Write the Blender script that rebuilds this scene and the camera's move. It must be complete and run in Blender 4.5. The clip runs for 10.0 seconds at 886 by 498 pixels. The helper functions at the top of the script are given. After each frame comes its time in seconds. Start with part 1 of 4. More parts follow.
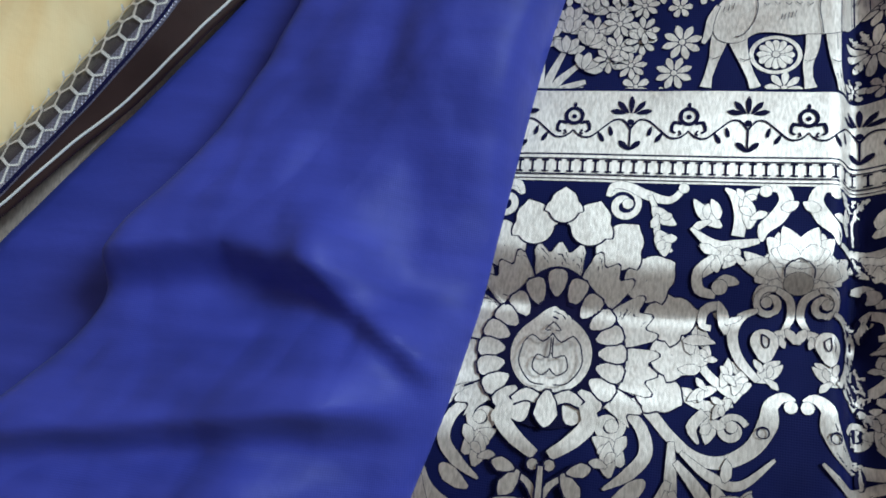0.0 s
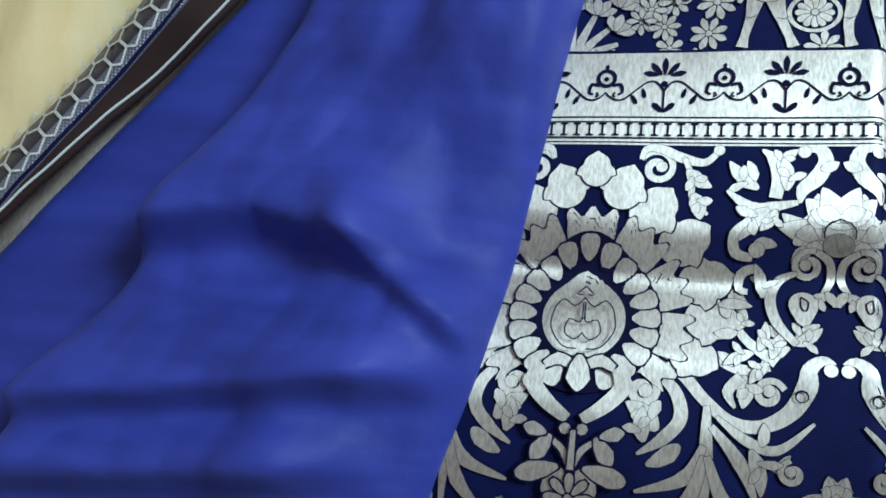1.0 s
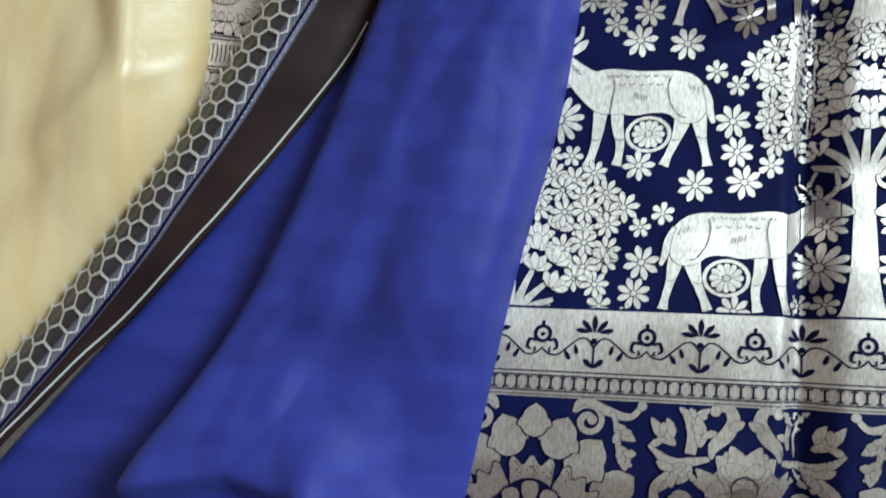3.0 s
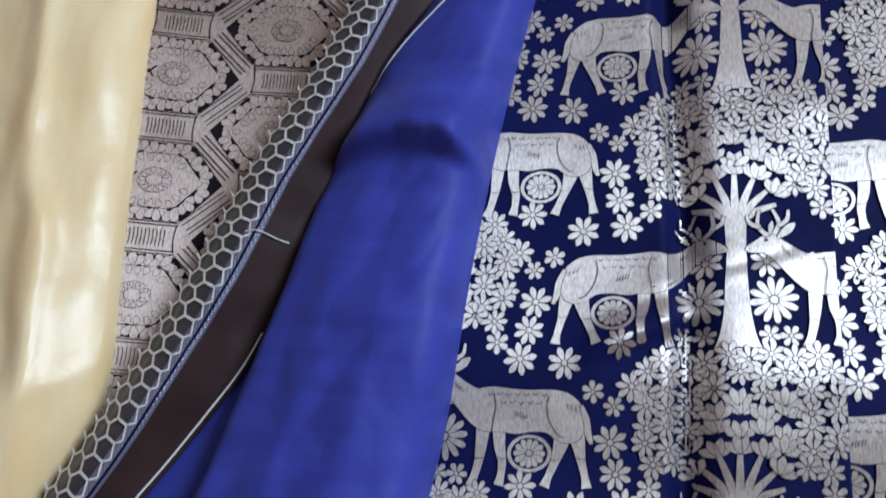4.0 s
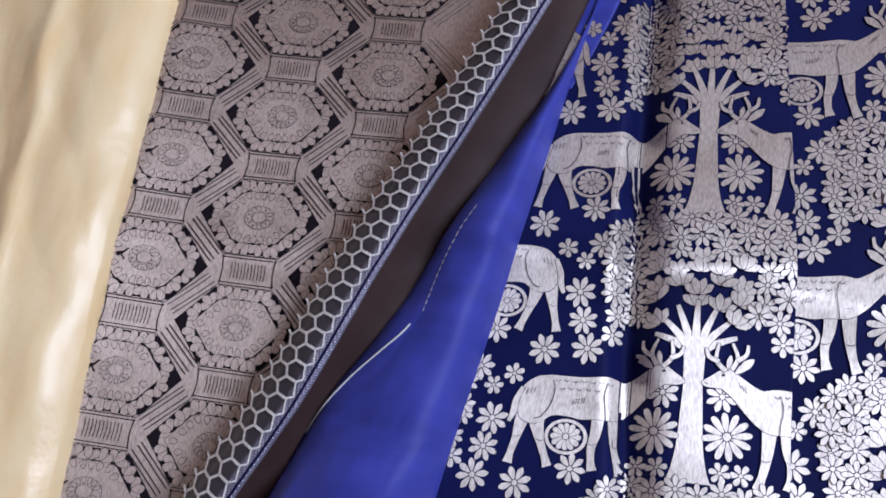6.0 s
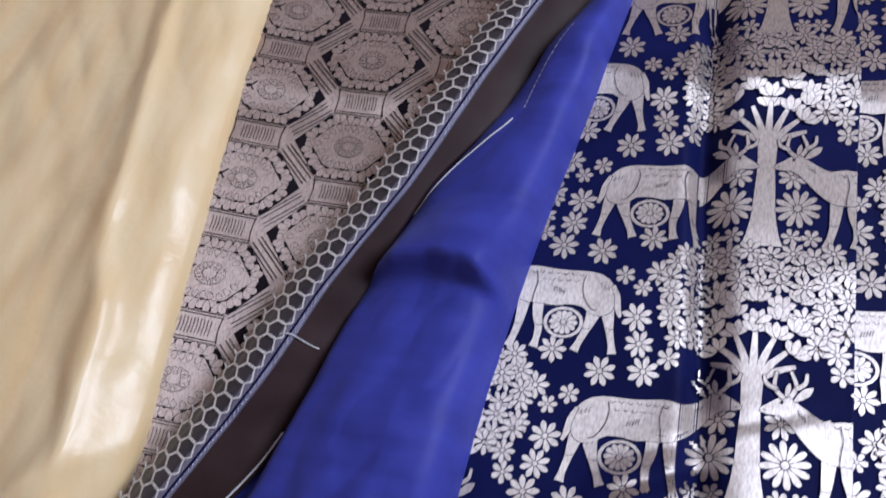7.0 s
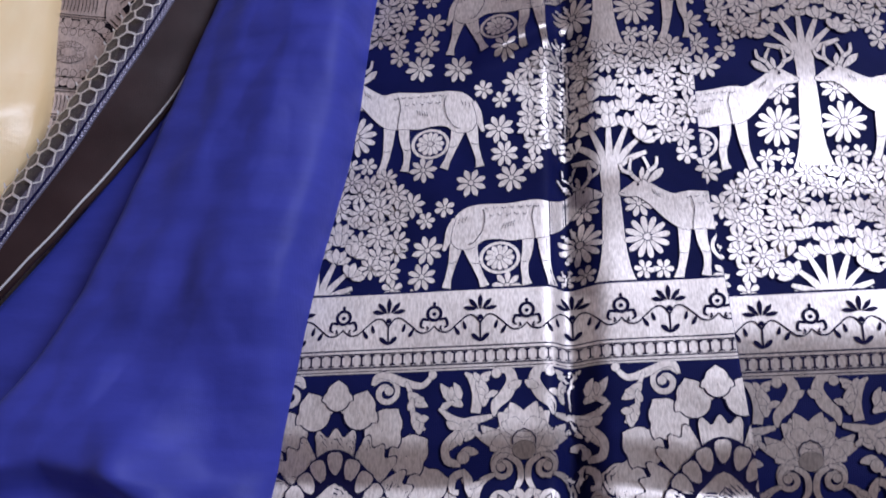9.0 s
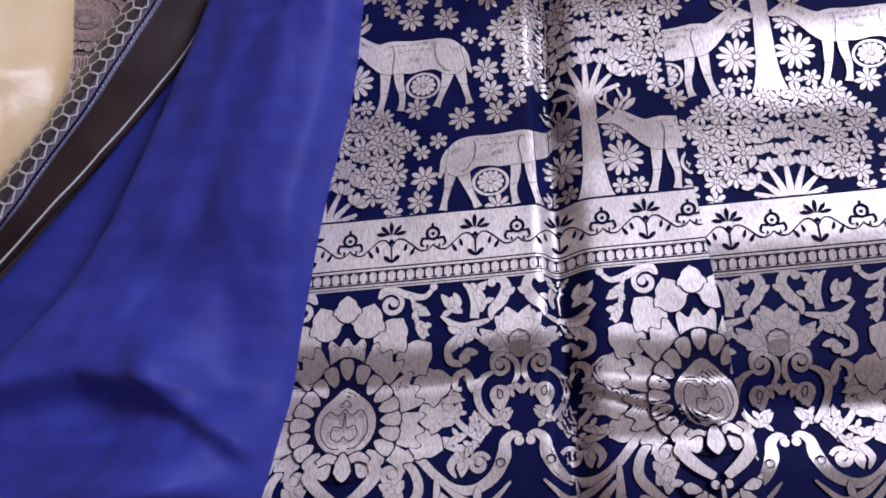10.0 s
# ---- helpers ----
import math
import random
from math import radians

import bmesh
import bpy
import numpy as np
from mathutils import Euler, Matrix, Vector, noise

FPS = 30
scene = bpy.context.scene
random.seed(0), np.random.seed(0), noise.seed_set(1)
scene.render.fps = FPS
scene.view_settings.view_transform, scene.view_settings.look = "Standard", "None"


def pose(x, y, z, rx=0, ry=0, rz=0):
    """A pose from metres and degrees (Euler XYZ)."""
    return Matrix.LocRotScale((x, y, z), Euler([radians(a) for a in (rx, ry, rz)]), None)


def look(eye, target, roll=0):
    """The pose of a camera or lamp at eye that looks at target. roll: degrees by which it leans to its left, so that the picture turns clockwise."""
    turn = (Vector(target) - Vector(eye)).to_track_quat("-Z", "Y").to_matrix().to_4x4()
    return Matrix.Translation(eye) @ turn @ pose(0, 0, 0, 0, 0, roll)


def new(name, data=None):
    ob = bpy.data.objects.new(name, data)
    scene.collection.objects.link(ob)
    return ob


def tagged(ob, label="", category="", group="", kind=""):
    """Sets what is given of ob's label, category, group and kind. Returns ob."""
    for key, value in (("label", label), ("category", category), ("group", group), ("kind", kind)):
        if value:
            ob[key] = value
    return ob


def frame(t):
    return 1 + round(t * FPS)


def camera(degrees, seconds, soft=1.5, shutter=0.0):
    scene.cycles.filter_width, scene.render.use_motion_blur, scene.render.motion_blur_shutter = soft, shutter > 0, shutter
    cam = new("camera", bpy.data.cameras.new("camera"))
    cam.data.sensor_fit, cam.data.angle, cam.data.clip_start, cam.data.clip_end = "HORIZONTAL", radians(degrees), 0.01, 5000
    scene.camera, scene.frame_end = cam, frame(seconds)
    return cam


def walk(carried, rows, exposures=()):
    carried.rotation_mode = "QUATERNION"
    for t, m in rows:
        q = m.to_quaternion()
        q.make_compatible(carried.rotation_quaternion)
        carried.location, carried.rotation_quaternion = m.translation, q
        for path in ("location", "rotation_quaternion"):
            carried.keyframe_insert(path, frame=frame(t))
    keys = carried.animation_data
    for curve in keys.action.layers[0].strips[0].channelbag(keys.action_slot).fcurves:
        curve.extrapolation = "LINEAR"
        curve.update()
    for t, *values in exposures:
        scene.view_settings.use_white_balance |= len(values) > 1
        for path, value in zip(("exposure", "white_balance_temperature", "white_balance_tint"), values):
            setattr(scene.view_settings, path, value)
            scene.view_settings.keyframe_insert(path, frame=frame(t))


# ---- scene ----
cam = camera(60.0, 10.0, soft=1.7, shutter=0.2)
PATH = [
    (0, (-0.1448, -0.1628, 0.3502), (-0.2345, -0.0611, -0.1311), -35.55),
    (0.5, (-0.1447, -0.1728, 0.3461), (-0.2452, -0.0745, -0.1337), -39.57),
    (1, (-0.1443, -0.175, 0.3454), (-0.253, -0.0798, -0.1332), -42.88),
    (1.5, (-0.1485, -0.1682, 0.3439), (-0.2569, -0.0752, -0.1353), -43.79),
    (2, (-0.1504, -0.1564, 0.3554), (-0.2603, -0.0658, -0.1238), -45.09),
    (2.2, (-0.1501, -0.1489, 0.3633), (-0.2583, -0.0567, -0.116), -44.09),
    (3.3, (-0.1373, 0.0092, 0.4124), (-0.211, 0.064, -0.0791), -50.20),
    (3.5, (-0.1019, 0.0252, 0.4127), (-0.2023, 0.1106, -0.0696), -47.40),
    (4, (-0.0844, 0.0826, 0.4276), (-0.1713, 0.2131, -0.0472), -30.53),
    (4.5, (-0.0698, 0.1224, 0.4229), (-0.1622, 0.2868, -0.0401), -24.04),
    (5, (-0.052, 0.2343, 0.4459), (-0.166, 0.3423, -0.0288), -40.79),
    (5.5, (-0.0485, 0.2962, 0.4421), (-0.1574, 0.4052, -0.0335), -38.99),
    (5.7, (-0.0446, 0.3114, 0.4427), (-0.1539, 0.4258, -0.0316), -37.58),
    (6.8, (-0.0367, 0.1364, 0.4476), (-0.1875, 0.3115, 0.0042), -31.16),
    (7, (-0.0496, 0.1029, 0.4477), (-0.1918, 0.2774, 0.0012), -29.67),
    (7.5, (-0.0906, 0.0507, 0.4333), (-0.1907, 0.2146, -0.0283), -22.64),
    (8, (-0.0892, 0.0035, 0.4388), (-0.1651, 0.1531, -0.0322), -20.74),
    (8.5, (-0.078, -0.055, 0.4327), (-0.1363, 0.0939, -0.041), -18.26),
    (9, (-0.0524, -0.1097, 0.4285), (-0.1034, 0.0362, -0.047), -19.14),
    (9.5, (-0.052, -0.1573, 0.4327), (-0.0945, -0.0108, -0.0435), -17.78),
    (10, (-0.0576, -0.181, 0.4506), (-0.0984, -0.0198, -0.0209), -16.39),
]

EXPOSURES = [(0.0, 0.3, 5550, -8), (0.6, 0.32, 5250, -14), (2.2, 0.38, 5200, -16), (3.3, 0.3, 5800, -10), (3.6, 0.3, 5800, -8), (4.0, 0.2, 5350, 3), (7.5, 0.15, 5600, 15), (8.5, 0.1, 5550, 16), (10.0, -0.08, 5700, 26)]
walk(cam, [(t, look(eye, target, roll)) for t, eye, target, roll in PATH], EXPOSURES)

# ---- light ----
world = bpy.data.worlds.new("world")
scene.world = world
world.use_nodes = True
wn = world.node_tree.nodes
sky = wn.new("ShaderNodeTexSky")
sky.sky_type, sky.sun_disc = "NISHITA", False
sky.sun_elevation, sky.sun_rotation = radians(40), radians(100)
wn["Background"].inputs[1].default_value = 0.1
world.node_tree.links.new(sky.outputs[0], wn["Background"].inputs[0])


def window_lamp(name, m, w, h, power, colour):
    data = bpy.data.lights.new(name, "AREA")
    data.shape, data.size, data.size_y, data.energy, data.color = "RECTANGLE", w, h, power, colour
    ob = new(name, data)
    ob.matrix_world = m
    return ob


window_lamp("window_light", look((1.66, 0.75, 1.75), (-0.1, 0.1, 0.0)), 0.62, 1.0, 46, (0.93, 0.96, 1.0))

# ---- materials ----


def material(name):
    m = bpy.data.materials.new(name)
    m.use_nodes = True
    t = m.node_tree
    return m, t.nodes, t.links, t.nodes["Principled BSDF"]


def coords(n, l, scale):
    tc = n.new("ShaderNodeTexCoord")
    mp = n.new("ShaderNodeMapping")
    mp.inputs["Scale"].default_value = scale
    l.new(tc.outputs["Object"], mp.inputs[0])
    return mp.outputs[0]


def tex_noise(n, l, scale, stretch=(1, 1, 1), detail=3):
    t = n.new("ShaderNodeTexNoise")
    t.inputs["Scale"].default_value, t.inputs["Detail"].default_value = scale, detail
    l.new(coords(n, l, stretch), t.inputs["Vector"])
    return t.outputs["Fac"]


def tex_wave(n, l, scale, axis="X", distort=0.6, stretch=(1, 1, 1)):
    t = n.new("ShaderNodeTexWave")
    t.bands_direction = axis
    t.inputs["Scale"].default_value, t.inputs["Distortion"].default_value = scale, distort
    t.inputs["Detail Scale"].default_value = 2.0
    l.new(coords(n, l, stretch), t.inputs["Vector"])
    return t.outputs["Fac"]


def ramp(n, l, fac, stops):
    r = n.new("ShaderNodeValToRGB")
    while len(r.color_ramp.elements) < len(stops):
        r.color_ramp.elements.new(0.5)
    for e, (p, c) in zip(r.color_ramp.elements, stops):
        e.position, e.color = p, (*c, 1)
    l.new(fac, r.inputs[0])
    return r.outputs[0]


def bump(n, l, bsdf, parts):
    last = None
    for fac, strength, dist in parts:
        b = n.new("ShaderNodeBump")
        b.inputs["Strength"].default_value, b.inputs["Distance"].default_value = strength, dist
        l.new(fac, b.inputs["Height"])
        if last:
            l.new(last, b.inputs["Normal"])
        last = b.outputs[0]
    l.new(last, bsdf.inputs["Normal"])


def cloth(name, lo, hi, rough, thread=260, sheen=0.0, crumple=0.4, metal=0.0, spec=0.5, sheen_tint=(1, 1, 1), slub=(1, 1, 1), tooth=0.25):
    """Woven cloth: two-tone thread colour, thread relief and fine crumple."""
    m, n, l, b = material(name)
    big = tex_noise(n, l, 22, slub, 4)
    l.new(ramp(n, l, big, [(0.3, lo), (0.7, hi)]), b.inputs["Base Color"])
    b.inputs["Roughness"].default_value, b.inputs["Metallic"].default_value = rough, metal
    b.inputs["Specular IOR Level"].default_value = spec
    b.inputs["Sheen Weight"].default_value = sheen
    b.inputs["Sheen Tint"].default_value = (*sheen_tint, 1)
    bump(n, l, b, [(tex_noise(n, l, 60, (1, 1, 1), 3), crumple, 0.0012),
                   (tex_wave(n, l, thread, "X"), tooth, 0.0002), (tex_wave(n, l, thread, "Y"), tooth, 0.0002)])
    return m


NAVY = cloth("navy_brocade_ground", (0.005, 0.007, 0.055), (0.009, 0.012, 0.088), 0.6, 300, crumple=0.3, spec=0.08)
BLUE = cloth("blue_silk", (0.037, 0.045, 0.30), (0.056, 0.066, 0.42), 0.55, 330, 0.08, 0.55, spec=0.25, sheen_tint=(0.45, 0.6, 1.0), slub=(0.5, 3, 1), tooth=0.12)
YELLOW = cloth("yellow_satin", (0.90, 0.66, 0.34), (0.96, 0.78, 0.47), 0.34, 300, 0.05, 0.6, slub=(3, 0.6, 1), tooth=0.05)
BROWN = cloth("brown_satin_band", (0.026, 0.0135, 0.0135), (0.048, 0.027, 0.026), 0.5, 420, 0.0, 0.35, spec=0.15, tooth=0.15)
RIBBON = cloth("navy_ribbon", (0.030, 0.023, 0.032), (0.050, 0.040, 0.052), 0.42, 420, 0.1, 0.4, tooth=0.3)
STRIPE = cloth("ribbed_stripe", (0.16, 0.15, 0.22), (0.27, 0.26, 0.34), 0.35, 200, 0.1, 0.3, metal=0.4, tooth=0.9)
SHEET = cloth("cotton_sheet", (0.55, 0.42, 0.28), (0.62, 0.5, 0.34), 0.8, 200, 0.1, 0.5)


def zari(name, lo, hi, rough, tooth):
    """Metallic brocade thread: upright floats with uneven gloss."""
    m, n, l, b = material(name)
    thread = tex_wave(n, l, 620, "X", 2.5, (1, 0.35, 1))
    fleck = tex_noise(n, l, 900, (1, 0.3, 1), 2)
    l.new(ramp(n, l, fleck, [(0.3, lo), (0.62, hi)]), b.inputs["Base Color"])
    b.inputs["Metallic"].default_value = 0.78
    # floats run along y, so their gloss spreads along x
    across = n.new("ShaderNodeCombineXYZ")
    across.inputs[0].default_value = 1.0
    l.new(across.outputs[0], b.inputs["Tangent"])
    b.inputs["Anisotropic"].default_value = 0.75
    l.new(ramp(n, l, tex_noise(n, l, 35), [(0.3, (rough - 0.06,) * 3), (0.7, (rough + 0.08,) * 3)]), b.inputs["Roughness"])
    bump(n, l, b, [(tex_noise(n, l, 90, (1, 0.6, 1), 2), 0.25, 0.001), (thread, tooth, 0.0003), (fleck, 0.3, 0.0003)])
    return m


def lace_thread():
    m, n, l, b = material("silver_lace_thread")
    l.new(ramp(n, l, tex_noise(n, l, 700, (1, 1, 1), 2), [(0.3, (0.64, 0.61, 0.60)), (0.65, (0.88, 0.86, 0.85))]), b.inputs["Base Color"])
    b.inputs["Metallic"].default_value, b.inputs["Roughness"].default_value = 0.1, 0.4
    bump(n, l, b, [(tex_wave(n, l, 500, "DIAGONAL"), 0.5, 0.0003)])
    return m


ZARI = zari("silver_zari", (0.52, 0.46, 0.425), (0.73, 0.665, 0.62), 0.48, 0.13)
ZARIDULL = zari("antique_zari", (0.44, 0.35, 0.31), (0.62, 0.51, 0.455), 0.45, 0.13)
SILVERTHREAD = lace_thread()
PIPING = cloth("white_piping", (0.68, 0.67, 0.68), (0.8, 0.8, 0.8), 0.5, 500, 0.2, 0.5)
INK = cloth("dark_outline_thread", (0.006, 0.006, 0.035), (0.010, 0.009, 0.05), 0.7, 400, spec=0.08)
BROWNINK = cloth("dark_brown_ground", (0.010, 0.007, 0.012), (0.018, 0.013, 0.018), 0.7, 400, spec=0.08)


def plain(name, lo, hi, rough=0.9):
    m, n, l, b = material(name)
    l.new(ramp(n, l, tex_noise(n, l, 3), [(0.3, lo), (0.7, hi)]), b.inputs["Base Color"])
    b.inputs["Roughness"].default_value = rough
    bump(n, l, b, [(tex_noise(n, l, 60), 0.15, 0.003)])
    return m


WALLPAINT = plain("wall_paint", (0.45, 0.34, 0.29), (0.5, 0.39, 0.33))
CEILPAINT = plain("ceiling_paint", (0.74, 0.71, 0.67), (0.8, 0.77, 0.73))
FLOORTILE = plain("floor_stone", (0.3, 0.25, 0.2), (0.4, 0.34, 0.28), 0.4)
WOOD = plain("bed_wood", (0.12, 0.06, 0.03), (0.2, 0.1, 0.05), 0.45)

# ---- shapes ----


def mesh_ob(name, verts, faces, mats, parent=None, label="", face_mats=None, smooth=True):
    me = bpy.data.meshes.new(name)
    me.from_pydata(verts, [], faces)
    for m in mats:
        me.materials.append(m)
    if face_mats:
        me.polygons.foreach_set("material_index", face_mats)
    if smooth:
        me.polygons.foreach_set("use_smooth", [True] * len(faces))
    me.update()
    ob = new(name, me)
    ob.parent = parent
    if label:
        ob["label"] = label
    return ob


def thing(name, label, category, group="", kind="", at=(0, 0, 0)):
    ob = new(name)
    ob.empty_display_size = 0.05
    ob.location = at
    return tagged(ob, label, category, group, kind)


def box(name, lo, hi, mat, parent=None, bevel=0.0, label=""):
    bm = bmesh.new()
    bmesh.ops.create_cube(bm, size=1)
    for v in bm.verts:
        for i in range(3):
            v.co[i] = lo[i] if v.co[i] < 0 else hi[i]
    if bevel:
        bmesh.ops.bevel(bm, geom=bm.edges[:], offset=bevel, segments=3, affect="EDGES")
    me = bpy.data.meshes.new(name)
    bm.to_mesh(me)
    bm.free()
    me.materials.append(mat)
    ob = new(name, me)
    ob.parent = parent
    if label:
        ob["label"] = label
    return ob


def curve_at(table):
    """x as a smooth function of y, from (y, x) pairs in rising y."""
    ys, xs = [p[0] for p in table], [p[1] for p in table]

    def f(y):
        if y <= ys[0]:
            return xs[0] + (xs[1] - xs[0]) / (ys[1] - ys[0]) * (y - ys[0])
        if y >= ys[-1]:
            return xs[-1] + (xs[-1] - xs[-2]) / (ys[-1] - ys[-2]) * (y - ys[-1])
        i = max(k for k in range(len(ys) - 1) if ys[k] <= y)
        u = (y - ys[i]) / (ys[i + 1] - ys[i])
        m0 = (xs[i + 1] - xs[max(i - 1, 0)]) / (ys[i + 1] - ys[max(i - 1, 0)])
        k = min(i + 2, len(ys) - 1)
        m1 = (xs[k] - xs[i]) / (ys[k] - ys[i])
        d = ys[i + 1] - ys[i]
        return (2 * u**3 - 3 * u**2 + 1) * xs[i] + (u**3 - 2 * u**2 + u) * d * m0 + (3 * u**2 - 2 * u**3) * xs[i + 1] + (u**3 - u**2) * d * m1

    return f


EDGE = curve_at([(-0.3, -0.235), (-0.21, -0.212), (-0.165, -0.199), (-0.1, -0.187), (0.0, -0.172), (0.1, -0.153), (0.2, -0.143), (0.3, -0.128), (0.42, -0.105), (0.56, -0.08), (0.75, -0.04)])
LACE = curve_at([(-0.3, -0.596), (-0.09, -0.451), (0.0, -0.388), (0.04, -0.364), (0.09, -0.335), (0.17, -0.297), (0.24, -0.269), (0.31, -0.235), (0.40, -0.199), (0.533, -0.140), (0.75, -0.046)])
PIPE = curve_at([(-0.3, -0.59), (-0.06, -0.404), (-0.027, -0.376), (0.037, -0.329), (0.09, -0.293), (0.133, -0.268), (0.22, -0.240), (0.30, -0.212), (0.33, -0.190), (0.363, -0.158), (0.41, -0.142), (0.56, -0.090), (0.75, -0.03)])
FOLD = curve_at([(-0.3, -0.45), (-0.2, -0.40), (-0.07, -0.338), (0.0, -0.306), (0.08, -0.279), (0.17, -0.254), (0.22, -0.242), (0.315, -0.208), (0.38, -0.170), (0.435, -0.143), (0.56, -0.083), (0.75, -0.03)])
YELLOWEDGE = curve_at([(-0.35, -0.605), (-0.2, -0.525), (-0.09, -0.463), (0.0, -0.410), (0.04, -0.385), (0.1, -0.361), (0.2, -0.367), (0.3, -0.373), (0.42, -0.378), (0.56, -0.381), (0.8, -0.385)])
YCREASE = curve_at([(-0.3, -0.348), (0.06, -0.388), (0.12, -0.392), (0.2, -0.401), (0.24, -0.416), (0.33, -0.426), (0.42, -0.438), (0.53, -0.449), (0.8, -0.478)])
SEAM = curve_at([(-0.3, 0.082), (-0.1, 0.067), (0.0, 0.0595), (0.1, 0.0525), (0.3, 0.0505), (0.43, 0.0500), (0.57, 0.042), (0.75, 0.03)])


def bell(d, w):
    return math.exp(-(d / w) ** 2)


def steep(d, up, down):
    """A ridge, gentle on the positive side and steep on the negative side."""
    return math.exp(-(d / (up if d > 0 else down)) ** 2)


def span(v, a, b, soft):
    """1 between a and b, fading to 0 over soft."""
    def s(u):
        u = min(max(u, 0), 1)
        return u * u * (3 - 2 * u)
    return s((v - a) / soft + 0.5) * s((b - v) / soft + 0.5)


def rumple(x, y, size, seed):
    return noise.noise((x / size + seed, y / size, seed * 1.7))


SLOPES = [(-0.40, 0.30), (-0.20, 0.30), (-0.180, 0.24), (-0.170, 0.0), (-0.150, -0.02), (-0.143, -0.26), (-0.117, -0.30), (-0.112, 0.0), (-0.108, 0.34), (-0.092, 0.28),
          (-0.084, 0.0), (-0.05, 0.0), (-0.02, 0.04), (0.03, 0.0), (0.065, 0.0), (0.082, 0.19), (0.125, 0.20), (0.145, 0.03), (0.19, 0.03), (0.215, 0.07), (0.26, 0.06),
          (0.29, 0.01), (0.38, 0.0), (0.398, 0.16), (0.414, 0.12), (0.421, -0.20), (0.45, -0.24), (0.60, -0.24), (0.80, 0.0)]
ROLL_Y = np.arange(-0.40, 0.80, 0.001)
ROLL_H = np.cumsum(np.interp(ROLL_Y, [p[0] for p in SLOPES], [p[1] for p in SLOPES])) * 0.001
ROLL_H -= np.convolve(np.pad(ROLL_H, 100, mode="edge"), np.ones(201) / 201, mode="valid")


def rolls(y):
    """The long low waves across the brocade."""
    return float(np.interp(y, ROLL_Y, ROLL_H)) 


def lie_main(x, y):
    """Height of the big brocade over the bed."""
    h = 0.004 + rolls(y + 0.012 * rumple(x, y, 0.10, 4.0)) * (0.85 + 0.5 * rumple(x, y, 0.09, 6.0))
    h += 0.0015 * rumple(x, y, 0.07, 3.0) + 0.0005 * rumple(x, y, 0.026, 9.0)
    d = x - (-0.0285 - 0.012 * span(y, 0.3, 2, 0.25)) - 0.0012 * rumple(0, y, 0.05, 15.0)
    h += 0.0016 * bell(d + 0.006, 0.007)
    h -= 0.0155 * (math.exp(-((d - 0.0025) / 0.0075) ** 2) if d < 0.0025 else math.exp(-((d - 0.0025) / 0.0115) ** 2.2))
    h += 0.0022 * steep(y - 0.2 - 0.35 * (x - 0.01), 0.02, 0.006) * span(x, -0.06, 0.07, 0.05)
    h += 0.0065 * steep(y - 0.150 - 0.5 * (x + 0.06), 0.016, 0.006) * span(x, -0.075, -0.02, 0.03)
    h += 0.0055 * steep(y + 0.118 + 0.35 * (x - 0.0), 0.018, 0.005) * span(x, -0.03, 0.055, 0.03)
    return h


def lie_under(x, y):
    h = rolls(y + 0.015) * (0.8 + 0.5 * rumple(x, y, 0.08, 8.0)) + 0.0018 * rumple(x, y, 0.09, 12.0) + 0.0005 + 0.13 * max(-0.2, min(0.0, y + 0.03))
    e = SEAM(y)
    top = lie_main(e - 0.002, y) - 0.0028
    u = min(max((x - e) / 0.03, 0.0), 1.0)
    return min(h, top) * (1 - u) + h * u if x < e + 0.03 else h


def lie_octagon(x, y):
    return 0.0025 + 0.0028 * rumple(x, y, 0.09, 21.0) + 0.0028 * steep(y - 0.402, 0.03, 0.016) - 0.028 * (1 - math.exp(-max(0.0, x + 0.375) / 0.10)) - 0.06 * max(0, x - LACE(y) + 0.06) ** 1.5


def sampled(surface, x0, x1, y0, y1, step=0.002):
    """A surface as a grid of heights, read off smoothly for many points at once."""
    nx, ny = int((x1 - x0) / step) + 2, int((y1 - y0) / step) + 2
    grid = np.array([[surface(x0 + i * step, y0 + j * step) for i in range(nx)] for j in range(ny)])

    def read(x, y):
        u = np.clip((np.asarray(x) - x0) / step, 0, nx - 1.001)
        v = np.clip((np.asarray(y) - y0) / step, 0, ny - 1.001)
        i, j = u.astype(int), v.astype(int)
        u, v = u - i, v - j
        return (grid[j, i] * (1 - u) + grid[j, i + 1] * u) * (1 - v) + (grid[j + 1, i] * (1 - u) + grid[j + 1, i + 1] * u) * v

    return read


